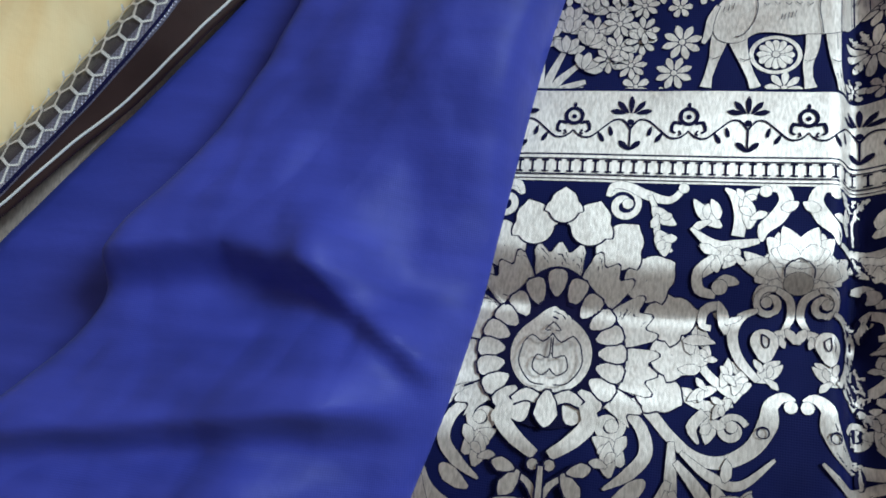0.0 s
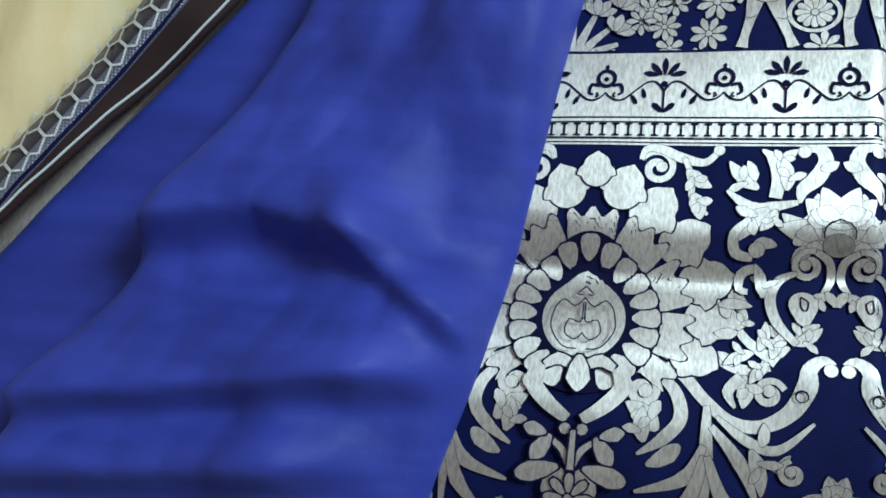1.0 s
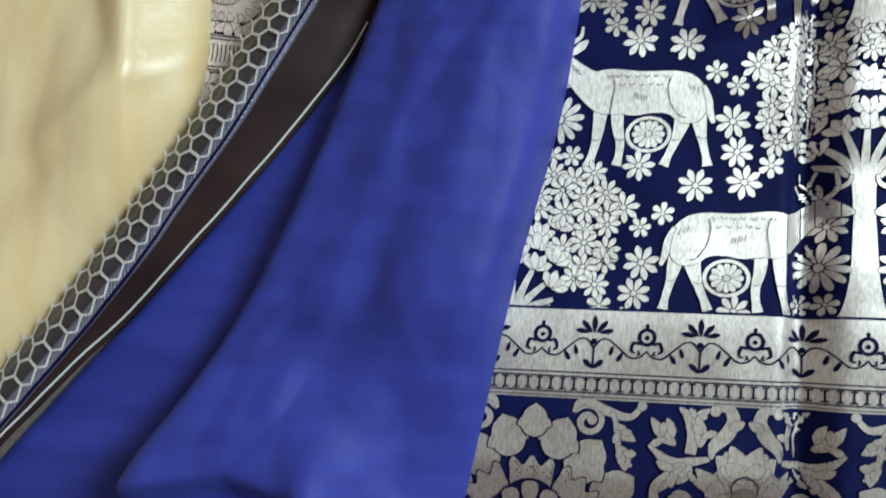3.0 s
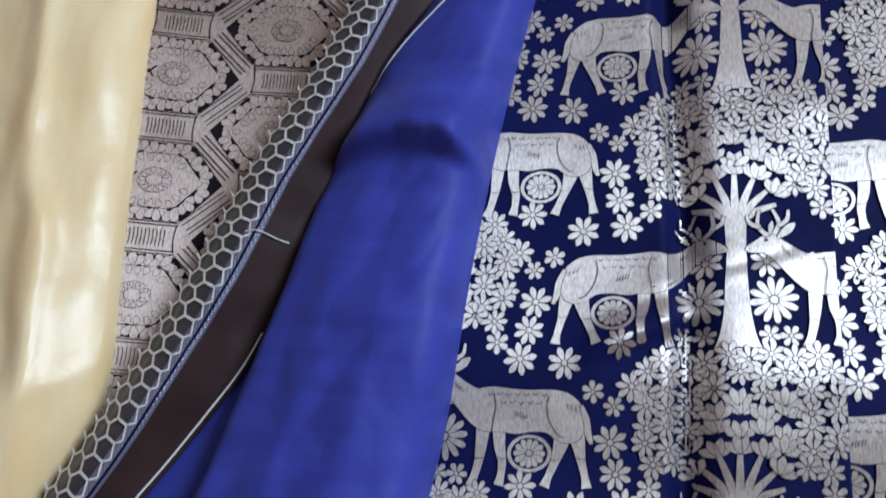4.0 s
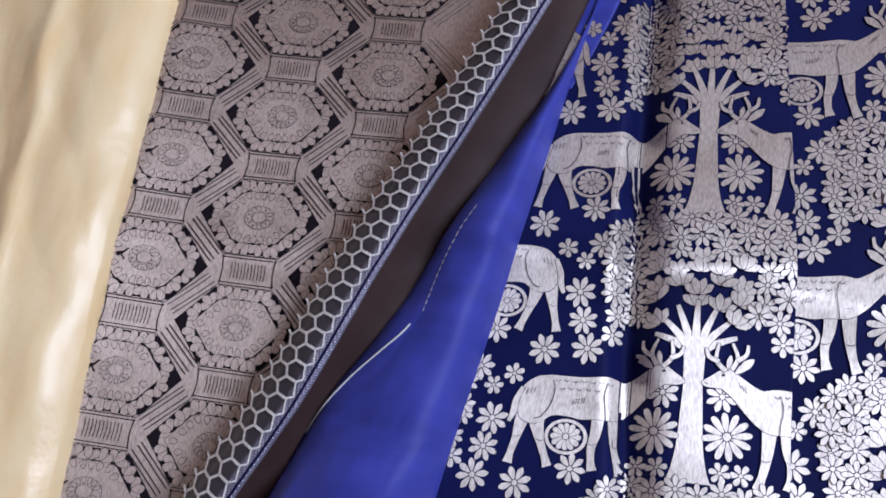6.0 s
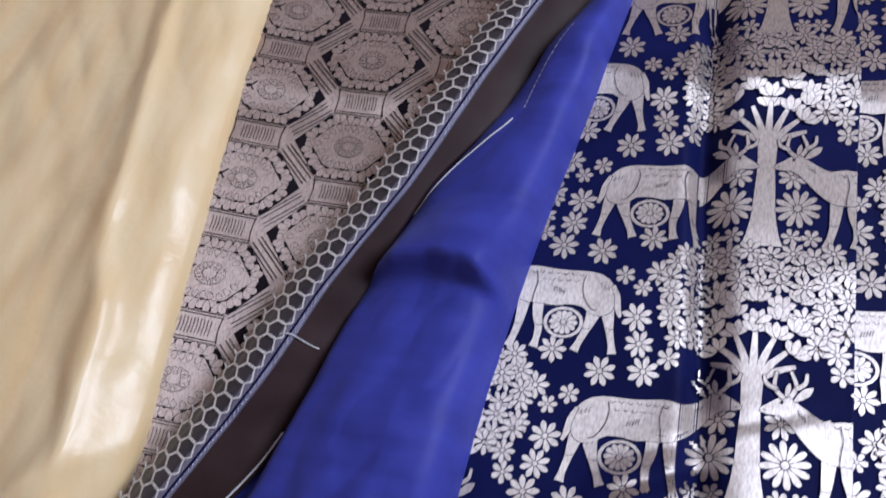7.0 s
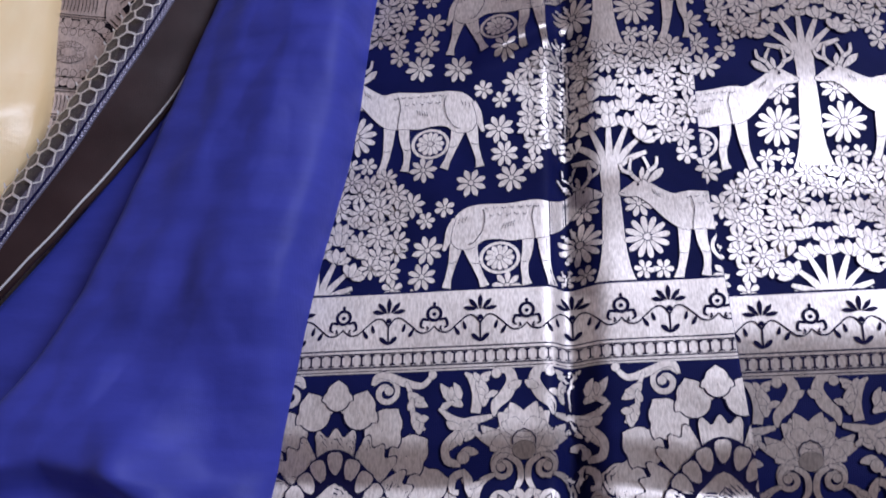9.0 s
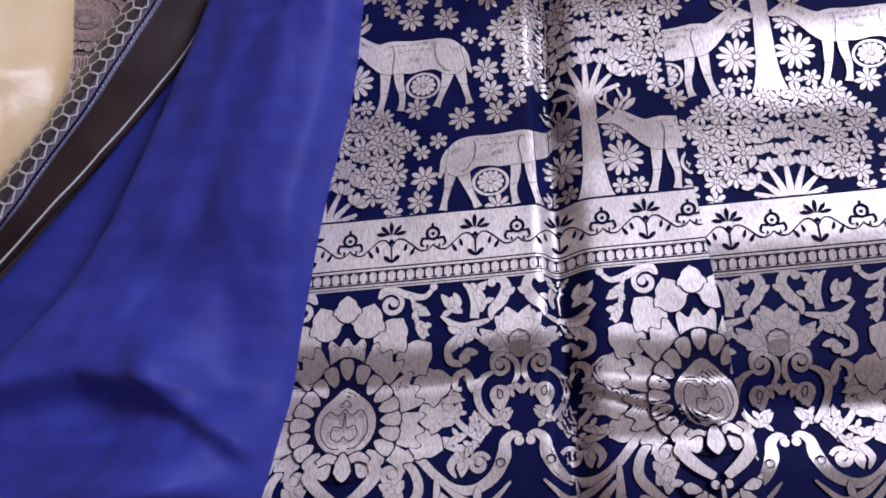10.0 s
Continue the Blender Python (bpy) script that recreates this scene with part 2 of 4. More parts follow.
class Weave:
    """Flat pieces of woven pattern, gathered in plan and laid on a cloth. Later pieces lie a hair over earlier ones, each with a dark outline."""

    def __init__(self, halo=0.0):
        self.v, self.f, self.m = [], [], []
        self.k, self.halo, self.slim, self.rise, self.wrap = 0, halo, 1.0, 0.00004, 32
        self.top, self.curl, self.thin = 0.0016, 0.0, 1.0

    def strip(self, pts, widths, mat=0, cross=2, step=0.0022, lift=None, halo=None):
        """A tapered band along a smooth line; widths are half widths."""
        n = len(pts)
        if mat == 0:
            widths = [q * self.thin for q in widths]
        line = []
        for i in range(n - 1):
            a, b, c, d = pts[max(i - 1, 0)], pts[i], pts[i + 1], pts[min(i + 2, n - 1)]
            m = max(2, int(math.hypot(c[0] - b[0], c[1] - b[1]) / step + 1))
            for j in range(m + (i == n - 2)):
                u = j / m
                p = [0.5 * (2 * b[q] + (c[q] - a[q]) * u + (2 * a[q] - 5 * b[q] + 4 * c[q] - d[q]) * u * u + (3 * b[q] - a[q] - 3 * c[q] + d[q]) * u**3) for q in (0, 1)]
                line.append((p[0], p[1], widths[i] + (widths[i + 1] - widths[i]) * u))
        halo = (self.halo if mat == 0 else 0.0) if halo is None else halo
        self.k += lift is None
        z = (self.k % self.wrap) * self.rise if lift is None else lift
        sides = []
        for i in range(len(line)):
            q, r = line[min(i + 1, len(line) - 1)], line[max(i - 1, 0)]
            x, y = q[0] - r[0], q[1] - r[1]
            e = math.hypot(x, y) or 1.0
            sides.append((-y / e, x / e))
        for more, mt, zz, cr in ((halo, 1, z, cross), (0.0, mat, z + self.rise / 2, cross)) if halo else ((0.0, mat, z, cross),):
            base = len(self.v)
            for i, ((x, y, w), (sx, sy)) in enumerate(zip(line, sides)):
                if more and i in (0, len(line) - 1):
                    g = more if i else -more
                    x, y = x + sy * g, y - sx * g
                for j in range(cr + 1):
                    g = (w + more) * (2 * j / cr - 1)
                    self.v.append((x + sx * g, y + sy * g, zz))
            for i in range(len(line) - 1):
                for j in range(cr):
                    a = base + i * (cr + 1) + j
                    self.f.append((a, a + 1, a + cr + 2, a + cr + 1))
                    self.m.append(mt)

    def hull(self, outline, rows=6, step=0.0015):
        """A filled shape between an upper and a lower line, given as (x, upper, lower) in rising x."""
        xs, ups, lows = zip(*outline)
        up, low = curve_at(list(zip(xs, ups))), curve_at(list(zip(xs, lows)))
        self.k += 1
        z = (self.k % self.wrap) * self.rise
        n = int((xs[-1] - xs[0]) / step)
        for more, mt, zz in ((self.halo, 1, z), (0.0, 0, z + self.rise / 2)):
            base = len(self.v)
            for i in range(n + 1):
                u = i / n
                x = xs[0] + (xs[-1] - xs[0]) * u
                a, b = low(x) - more, up(x) + more
                for j in range(rows + 1):
                    self.v.append((x + more * (2 * u - 1), a + (b - a) * j / rows, zz))
            for i in range(n):
                for j in range(rows):
                    k = base + i * (rows + 1) + j
                    self.f.append((k, k + rows + 1, k + rows + 2, k + 1))
                    self.m.append(mt)

    def radial(self, x, y, radius, n=16, rings=2, mat=0, inner=0.0, squash=1.0, lift=None, halo=None):
        """A filled disc, ring or lobed shape: radius is a number or a function of the angle."""
        halo = (self.halo if mat == 0 else 0.0) if halo is None else halo
        self.k += lift is None
        z = (self.k % self.wrap) * self.rise if lift is None else lift
        for more, mt, zz, rr in ((halo, 1, z, rings), (0.0, mat, z + self.rise / 2, rings)) if halo else ((0.0, mat, z, rings),):
            base = len(self.v)
            for r in range(rr + 1):
                for i in range(n):
                    a = math.tau * i / n
                    d = (radius(a) if callable(radius) else radius) + more
                    g = max(inner + (1 - inner) * r / rr, 0.02)
                    self.v.append((x + d * g * math.cos(a), y + d * g * squash * math.sin(a), zz))
            for r in range(rr):
                for i in range(n):
                    a, b = base + r * n + i, base + r * n + (i + 1) % n
                    self.f.append((a, b, b + n, a + n))
                    self.m.append(mt)

    def petal(self, x, y, angle, length, width, mat=0, blunt=0.5):
        c, s = math.cos(angle), math.sin(angle)
        at = [0, 0.3, 0.65, 0.88, 1.0]
        w = [0.16, 0.70, 0.92, 0.46 + 0.38 * blunt, 0.02 + 0.38 * blunt] if blunt > 0.1 or not self.curl else [0.22, 0.92, 0.86, 0.42, 0.03]
        bend = self.curl * length * (1 if self.k % 2 else -1)
        pts = [(x + c * length * u - s * bend * u * u, y + s * length * u + c * bend * u * u) for u in at]
        big = width > 0.007
        self.strip(pts, [width * self.slim / 2 * k for k in w], mat, 4 if big else 2, 0.0022 if big else 0.004, self.top if mat else None)
        if self.curl and blunt <= 0.1 and length > 0.0095:
            # lobes of a scroll leaf, the larger on its outer side
            side = 1 if bend > 0 else -1
            for turn, at, size in ((-0.75 * side, 0.30, 0.52), (0.80 * side, 0.42, 0.40)):
                self.petal(x + c * length * at, y + s * length * at, angle + turn, length * size, width * 0.62, mat, 0.12)

    def flower(self, x, y, r, petals=8, blunt=0.2, turn=0.0, fat=0.92):
        for i in range(petals):
            a = turn + math.tau * i / petals
            self.petal(x + 0.2 * r * math.cos(a), y + 0.2 * r * math.sin(a), a, 0.8 * r, fat * math.tau * 0.56 * r / petals, 0, blunt)
        self.radial(x, y, 0.17 * r, 8, 1)

    def spiral(self, x, y, r, start, turns, width, hand=1):
        pts, ws = [], []
        n = max(6, int(abs(turns) * 10))
        for i in range(n + 1):
            u = i / n
            a = start + hand * math.tau * turns * u
            d = r * (1 - 0.78 * u)
            pts.append((x + d * math.cos(a), y + d * math.sin(a)))
            ws.append(width * (0.75 + 0.35 * u))
        self.strip(pts, ws, 0, 2, 0.0025)
        self.radial(*pts[-1], width * 1.35, 8, 1)

    def mirrored(self, axis=0.0):
        w = Weave()
        w.v = [(2 * axis - x, y, z) for x, y, z in self.v]
        w.f = [tuple(reversed(f)) for f in self.f]
        w.m = list(self.m)
        return w

    def both(self, axis=0.0):
        o = self.mirrored(axis)
        b = len(self.v)
        self.v += o.v
        self.f += [tuple(i + b for i in f) for f in o.f]
        self.m += o.m
        return self

    def lay(self, name, dx, dy, surface, mats, parent, left, right, low=-9.0, proud=0.00025, label="", skew=0.0):
        """Sets the pieces down on a cloth, cut at its borders."""
        v = np.array(self.v)
        px, py = v[:, 0] + dx, v[:, 1] + dy
        cut = (py < low) * 1
        py = np.maximum(py, low) + skew * px
        ys = np.linspace(py.min(), py.max() + 1e-6, 24)
        a, b = np.interp(py, ys, [left(y) for y in ys]), np.interp(py, ys, [right(y) for y in ys])
        cut = cut + (px < a) * 2 + (px > b) * 4
        px = np.clip(px, a, b)
        pz = surface(px, py) + proud + v[:, 2]
        c = cut.tolist()
        faces, mat = [], []
        for f, m in zip(self.f, self.m):
            if not c[f[0]] & c[f[1]] & c[f[2]] & c[f[3]]:
                faces.append(f)
                mat.append(m)
        if not faces:
            return None
        used = np.unique(np.array(faces))
        at = np.zeros(len(v), int)
        at[used] = np.arange(len(used))
        verts = np.stack([px, py, pz], 1)[used].tolist()
        return mesh_ob(name, verts, at[np.array(faces)].tolist(), mats, parent, label, mat)


def sheet(name, y0, y1, left, right, surface, mat, parent, nx=60, step=0.004, drop=0.006, label="", hems=(True, True)):
    """A cloth between two curves, with turned-down hems, as one mesh."""
    ny = int((y1 - y0) / step)
    verts, faces = [], []
    for j in range(ny + 1):
        y = y0 + (y1 - y0) * j / ny
        a, b = left(y), right(y)
        row = []
        for i in range(nx + 1):
            x = a + (b - a) * i / nx
            row.append((x, y, surface(x, y)))
        if hems[0]:
            x, _, z = row[0]
            row = [(x, y, z - drop), (x - 0.0007, y, z - 0.5 * drop)] + row
        if hems[1]:
            x, _, z = row[-1]
            row = row + [(x + 0.0007, y, z - 0.5 * drop), (x, y, z - drop)]
        verts += row
    w = len(verts) // (ny + 1)
    for j in range(ny):
        for i in range(w - 1):
            k = j * w + i
            faces.append((k, k + 1, k + w + 1, k + w))
    return mesh_ob(name, verts, faces, [mat], parent, label)

# ---- room ----
tagged(box("floor", (-1.7, -1.6, -0.62), (1.7, 1.6, -0.55), FLOORTILE), "brown stone floor of the room", "floor", kind="structure")
tagged(box("ceiling", (-1.7, -1.6, 2.6), (1.7, 1.6, 2.7), CEILPAINT), "off-white painted ceiling", "ceiling", kind="structure")
tagged(box("wall_south", (-1.6, -1.7, -0.55), (1.7, -1.6, 2.6), WALLPAINT), "cream painted wall", "wall", kind="structure")
tagged(box("wall_west", (-1.7, -1.7, -0.55), (-1.6, 1.6, 2.6), WALLPAINT), "cream painted wall", "wall", kind="structure")
tagged(box("wall_north", (-1.6, 1.5, -0.55), (1.7, 1.6, 2.6), WALLPAINT), "cream painted wall", "wall", kind="structure")
east = thing("wall_east", "cream painted wall with a window opening", "wall", kind="structure")
box("wall_panel", (1.7, -1.7, -0.55), (1.8, 0.41, 2.6), WALLPAINT, east)
box("wall_panel", (1.7, 1.09, -0.55), (1.8, 1.6, 2.6), WALLPAINT, east)
box("wall_panel", (1.7, 0.41, 2.28), (1.8, 1.09, 2.6), WALLPAINT, east)
box("wall_panel", (1.7, 0.41, -0.55), (1.8, 1.09, 1.22), WALLPAINT, east)

bed = thing("bed", "bed with a cotton sheet under the cloths", "bed", at=(0, 0, -0.55))
for x in (-1.0, 0.9):
    for y in (-0.9, 0.8):
        box("leg", (x - 0.04, y - 0.04, 0.0), (x + 0.04, y + 0.04, 0.2), WOOD, bed, 0.006)
box("frame", (-1.1, -1.0, 0.2), (1.0, 0.9, 0.3), WOOD, bed, 0.01)
box("mattress", (-1.08, -0.98, 0.3), (0.98, 0.88, 0.505), SHEET, bed, 0.03, "cotton sheeted mattress")

# ---- big brocade, two overlapping layers ----
Y0, Y1 = -0.32, 0.78
PITCH, RISE = 0.172, 0.15


def tree_weave(rng):
    w = Weave(0.0003)
    for i in (0, 6, 1, 5, 2, 4, 3):
        a = radians(90 + (i - 3) * 25)
        n = 0.022 + 0.004 * (1 - abs(i - 3) / 3)
        c, s = math.cos(a), math.sin(a)
        w.strip([(0.003 * c, 0.070), (0.5 * n * c, 0.0725 + 0.45 * n * s), (n * c * 1.02, 0.0735 + n * s * 0.98)], [0.0024, 0.0020, 0.0011])
    w.strip([(0, 0), (0, 0.008), (0, 0.022), (0, 0.05), (0, 0.066), (0, 0.0785)], [0.0118, 0.0088, 0.0066, 0.0051, 0.0055, 0.0078], 0, 4, halo=0.0)
    limbs, w = w, Weave(0.00028)
    # crown: a rounded block of flower heads, with drooping leaves over the limbs
    for j in range(7):
        y = 0.0880 + j * 0.0092
        half = 0.0475 * max(0.02, 1 - abs((y - 0.114) / 0.0375) ** 3.2) ** 0.31
        k = max(2, round(2 * half / 0.0112))
        for i in range(k + 1):
            x = -half + 2 * half * i / k + rng.uniform(-0.0010, 0.0010)
            yy = y + rng.uniform(-0.0012, 0.0012) + (0.0030 if (i + j) % 2 else 0)
            if math.hypot(x, yy - 0.0735) < 0.0255:
                continue
            if abs(x) < 0.024 and yy < 0.124:
                a = math.atan2(yy - 0.058, x)
                for t in (-1.0, 1.0, -0.35, 0.35):
                    w.petal(x - 0.0035 * math.cos(a), yy - 0.0035 * math.sin(a), a + t, 0.0092, 0.0050, 0, 0.1)
            else:
                w.flower(x, yy, rng.uniform(0.0070, 0.0080), 8, 0.2, rng.uniform(0, 1), 1.0)
    return limbs, w


DEER_OUTLINE = [(-0.0938, 0.037, 0.031), (-0.0915, 0.0435, 0.026), (-0.0858, 0.0488, 0.0235), (-0.080, 0.0507, 0.0245), (-0.074, 0.0512, 0.0285), (-0.066, 0.0510, 0.0290), (-0.058, 0.0511, 0.0278),
                (-0.050, 0.0519, 0.0285), (-0.045, 0.0524, 0.0285), (-0.040, 0.0520, 0.0288), (-0.036, 0.0512, 0.0305), (-0.031, 0.0535, 0.0345), (-0.0264, 0.0565, 0.0395), (-0.0215, 0.0600, 0.0452),
                (-0.018, 0.0622, 0.0485), (-0.0145, 0.0612, 0.0508), (-0.010, 0.0580, 0.0510), (-0.0065, 0.0556, 0.0515), (-0.0045, 0.0540, 0.0526)]


def deer_weave():
    w = Weave(0.0003)
    legs = (([(-0.0885, 0.033), (-0.0905, 0.024), (-0.0925, 0.0145), (-0.0945, 0.0065), (-0.0955, 0.001)], [0.0048, 0.0036, 0.0021, 0.0018, 0.0027]),
            ([(-0.083, 0.032), (-0.0815, 0.023), (-0.0785, 0.0135), (-0.0755, 0.0062), (-0.0735, 0.001)], [0.0062, 0.0038, 0.0022, 0.0019, 0.0027]),
            ([(-0.0485, 0.033), (-0.0490, 0.022), (-0.0508, 0.0135), (-0.0505, 0.0062), (-0.0495, 0.001)], [0.0036, 0.0030, 0.0022, 0.0019, 0.0028]),
            ([(-0.0400, 0.034), (-0.0392, 0.022), (-0.0382, 0.0135), (-0.0365, 0.0062), (-0.0345, 0.000)], [0.0040, 0.0031, 0.0023, 0.0020, 0.0028]))
    for pts, ws in legs:
        w.strip(pts, ws, 0, 3)
    w.hull(DEER_OUTLINE)
    w.strip([(-0.0915, 0.0432), (-0.0945, 0.036), (-0.0955, 0.029), (-0.0975, 0.0235)], [0.0010, 0.0017, 0.0018, 0.0009], 0, 2)
    w.petal(-0.0215, 0.0595, radians(138), 0.0125, 0.0052, 0, 0.1)
    w.petal(-0.0175, 0.0610, radians(100), 0.0085, 0.0032, 0, 0.1)
    for pts in ([(-0.0195, 0.0615), (-0.0225, 0.068), (-0.0195, 0.076)], [(-0.0222, 0.0665), (-0.0268, 0.070), (-0.0275, 0.0755)],
                [(-0.0165, 0.0605), (-0.0115, 0.0665), (-0.0125, 0.0755)], [(-0.0128, 0.0655), (-0.0075, 0.068), (-0.0060, 0.0725)]):
        w.strip(pts, [0.0013, 0.0011, 0.0007], 0, 2)
    ink = lambda pts, half=0.00015: w.strip(pts, [half] * len(pts), 1, 1, lift=0.0008)
    # scallops of the coat, haunch, shoulder, knees and face
    for row in range(2):
        for i in range(7 - 2 * row):
            x, y = -0.0735 + 0.0048 * i + 0.0026 * row, 0.0478 - 0.0044 * row + 0.0003 * (i % 2)
            ink([(x, y + 0.0012), (x + 0.0014, y - 0.0002), (x + 0.0028, y + 0.0010)])
    for i in range(5):
        ink([(-0.0625 + 0.0015 * i, 0.0385 + 0.0004 * i), (-0.0632 + 0.0015 * i, 0.0355 + 0.0003 * i)])
    for i in range(3):
        ink([(-0.0885 + 0.0022 * i, 0.0425 + 0.0008 * i), (-0.0892 + 0.0022 * i, 0.0395 + 0.0008 * i)])
        ink([(-0.0265 + 0.0016 * i, 0.0525 + 0.0012 * i), (-0.0278 + 0.0016 * i, 0.0492 + 0.0012 * i)])
    ink([(-0.0748, 0.0480), (-0.0735, 0.043), (-0.0752, 0.0345), (-0.0800, 0.0275), (-0.0835, 0.0265)], 0.0002)
    ink([(-0.0448, 0.0490), (-0.0462, 0.0420), (-0.0452, 0.0350), (-0.0445, 0.0285)], 0.0002)
    for pts, _ in legs:
        x, y = pts[2]
        ink([(x - 0.0026, y + 0.0018), (x, y + 0.0008), (x + 0.0026, y + 0.002)])
    w.radial(-0.0155, 0.0582, 0.0008, 8, 1, 1, lift=0.0008)
    ink([(-0.0078, 0.0530), (-0.0058, 0.0534)])
    return w


def wheel_weave():
    rim, w = Weave(), Weave(0.00028)
    rim.radial(-0.065, 0.0178, 0.0118, 24, 1, 0, 0.83, 0.82)
    w.radial(-0.065, 0.0178, 0.0076, 18, 1, 0, 0.0, 0.84)
    for i in range(12):
        a = math.tau * i / 12
        w.petal(-0.065 + 0.0020 * math.cos(a), 0.0178 + 0.0017 * math.sin(a), a, 0.0064 * (0.88 + 0.12 * abs(math.cos(a))), 0.0035, 0, 0.7)
    w.radial(-0.065, 0.0178, 0.0016, 8, 1)
    return rim, w


FLOWERS = [(-0.061, 0.001, 0.0085, 8), (-0.082, 0.0655, 0.0092, 8), (-0.058, 0.0675, 0.0092, 8), (-0.045, 0.0765, 0.0065, 6), (-0.065, 0.0995, 0.0092, 8),
           (-0.062, 0.0835, 0.0085, 8), (-0.0745, 0.1255, 0.006, 6), (-0.0635, 0.118, 0.0055, 6), (-0.0545, 0.1285, 0.0085, 8),
           (-0.0155, 0.0465, 0.0088, 8), (-0.0187, 0.0255, 0.0128, 12), (-0.016, 0.0065, 0.0056, 6), (-0.0265, 0.0062, 0.0058, 6)]
FLOWER_WEAVES = []
for fx, fy, fr, fn in FLOWERS:
    fw = Weave(0.0002)
    fw.flower(fx, fy, fr, fn, 0.15 if fn == 8 else 0.75, 0.3 * fx * 1000 % 1, 0.98 if fn != 12 else 1.05)
    FLOWER_WEAVES.append(fw)
DEER, WHEEL = deer_weave(), wheel_weave()
TREES = [tree_weave(random.Random(s)) for s in (1, 2, 3)]


def border_weave(x0, n):
    """The silver border with its dark vine, blossoms and chain; n repeats of 52 mm."""
    w = Weave()
    w.top = 0.0004
    p = 0.052
    a, b = x0 - p / 2, x0 + (n - 0.5) * p
    for y, half, cross in ((-0.0165, 0.0158, 5), (-0.0337, 0.0007, 1), (-0.0384, 0.0035, 2), (-0.0440, 0.0017, 1)):
        w.strip([(a, y), (b, y)], [half, half], 0, cross, 0.0015, lift=0.0)
    for y in (-0.0325, -0.0349, -0.0427, -0.0445):
        w.strip([(a, y), (b, y)], [0.00022] * 2, 1, 1, 0.003, lift=0.0004)
    for i in range(n):
        x = x0 + i * p
        w.radial(x, -0.0135, 0.0047, 18, 1, 1, 0.62, lift=0.0004)
        w.radial(x, -0.0138, 0.0012, 8, 1, 1, lift=0.0004)
        w.petal(x, -0.0095, radians(90), 0.0028, 0.002, 1)
        for s in (-1, 1):
            w.strip([(x + s * 0.003, -0.0172), (x + s * 0.0065, -0.0165), (x + s * 0.0075, -0.0205), (x + s * 0.0055, -0.0215)], [0.0006, 0.0009, 0.0007, 0.0004], 1, 1, lift=0.0004)
            w.strip([(x, -0.0205), (x + s * 0.003, -0.0235), (x + s * 0.008, -0.024), (x + s * 0.0135, -0.0195), (x + s * 0.0185, -0.0155), (x + s * 0.0225, -0.0155), (x + s * 0.0258, -0.0195)],
                    [0.0003, 0.00045, 0.00045, 0.0004, 0.0004, 0.00045, 0.0005], 1, 1, lift=0.0004)
            w.petal(x + s * 0.0115, -0.0215, radians(90 - s * 150), 0.0055, 0.0024, 1)
            w.petal(x + s * 0.0165, -0.0185, radians(90 - s * 165), 0.005, 0.0022, 1)
            w.strip([(x + s * 0.0042, -0.0205), (x + s * 0.0032, -0.0222), (x + s * 0.0046, -0.0225)], [0.0005, 0.0004, 0.0005], 1, 1, lift=0.0004)
        m = x + p / 2
        for k in (-2, -1, 0, 1, 2):
            w.petal(m + 0.0012 * k, -0.0120, radians(90 - 40 * k), 0.0088 - 0.0008 * abs(k), 0.0030, 1, 0.0)
        w.radial(m, -0.0165, 0.0016, 8, 1, 1, lift=0.0004)
        w.strip([(m, -0.0185), (m, -0.0295)], [0.0005, 0.0004], 1, 1, lift=0.0004)
        for s in (-1, 1):
            w.petal(m, -0.0302, radians(90 - s * 48), 0.0065, 0.003, 1)
        for k in range(9):
            u = x - p / 2 + (k + 0.5) * p / 9
            w.strip([(u, -0.0408), (u, -0.036)], [0.00042, 0.00042], 1, 1, lift=0.0004)
            for yy in (-0.0411, -0.0358):
                w.strip([(u - 0.0016, yy), (u + 0.0016, yy)], [0.0004, 0.0004], 1, 1, lift=0.0004)
    return w


def cloud(w, x, y, r, turn, lobes=3):
    """A cloud petal: lobed and tipped on its outer side, plain on its inner side."""
    def radius(a):
        d = (a - turn + math.pi) % math.tau - math.pi
        lobed = 0.84 + 0.30 * abs(math.cos(d * 1.5)) ** 0.7 + 0.16 * bell(d, 0.14)
        return r * (lobed if abs(d) < 1.75 else 0.86)
    w.radial(x, y, radius, 40, 5)


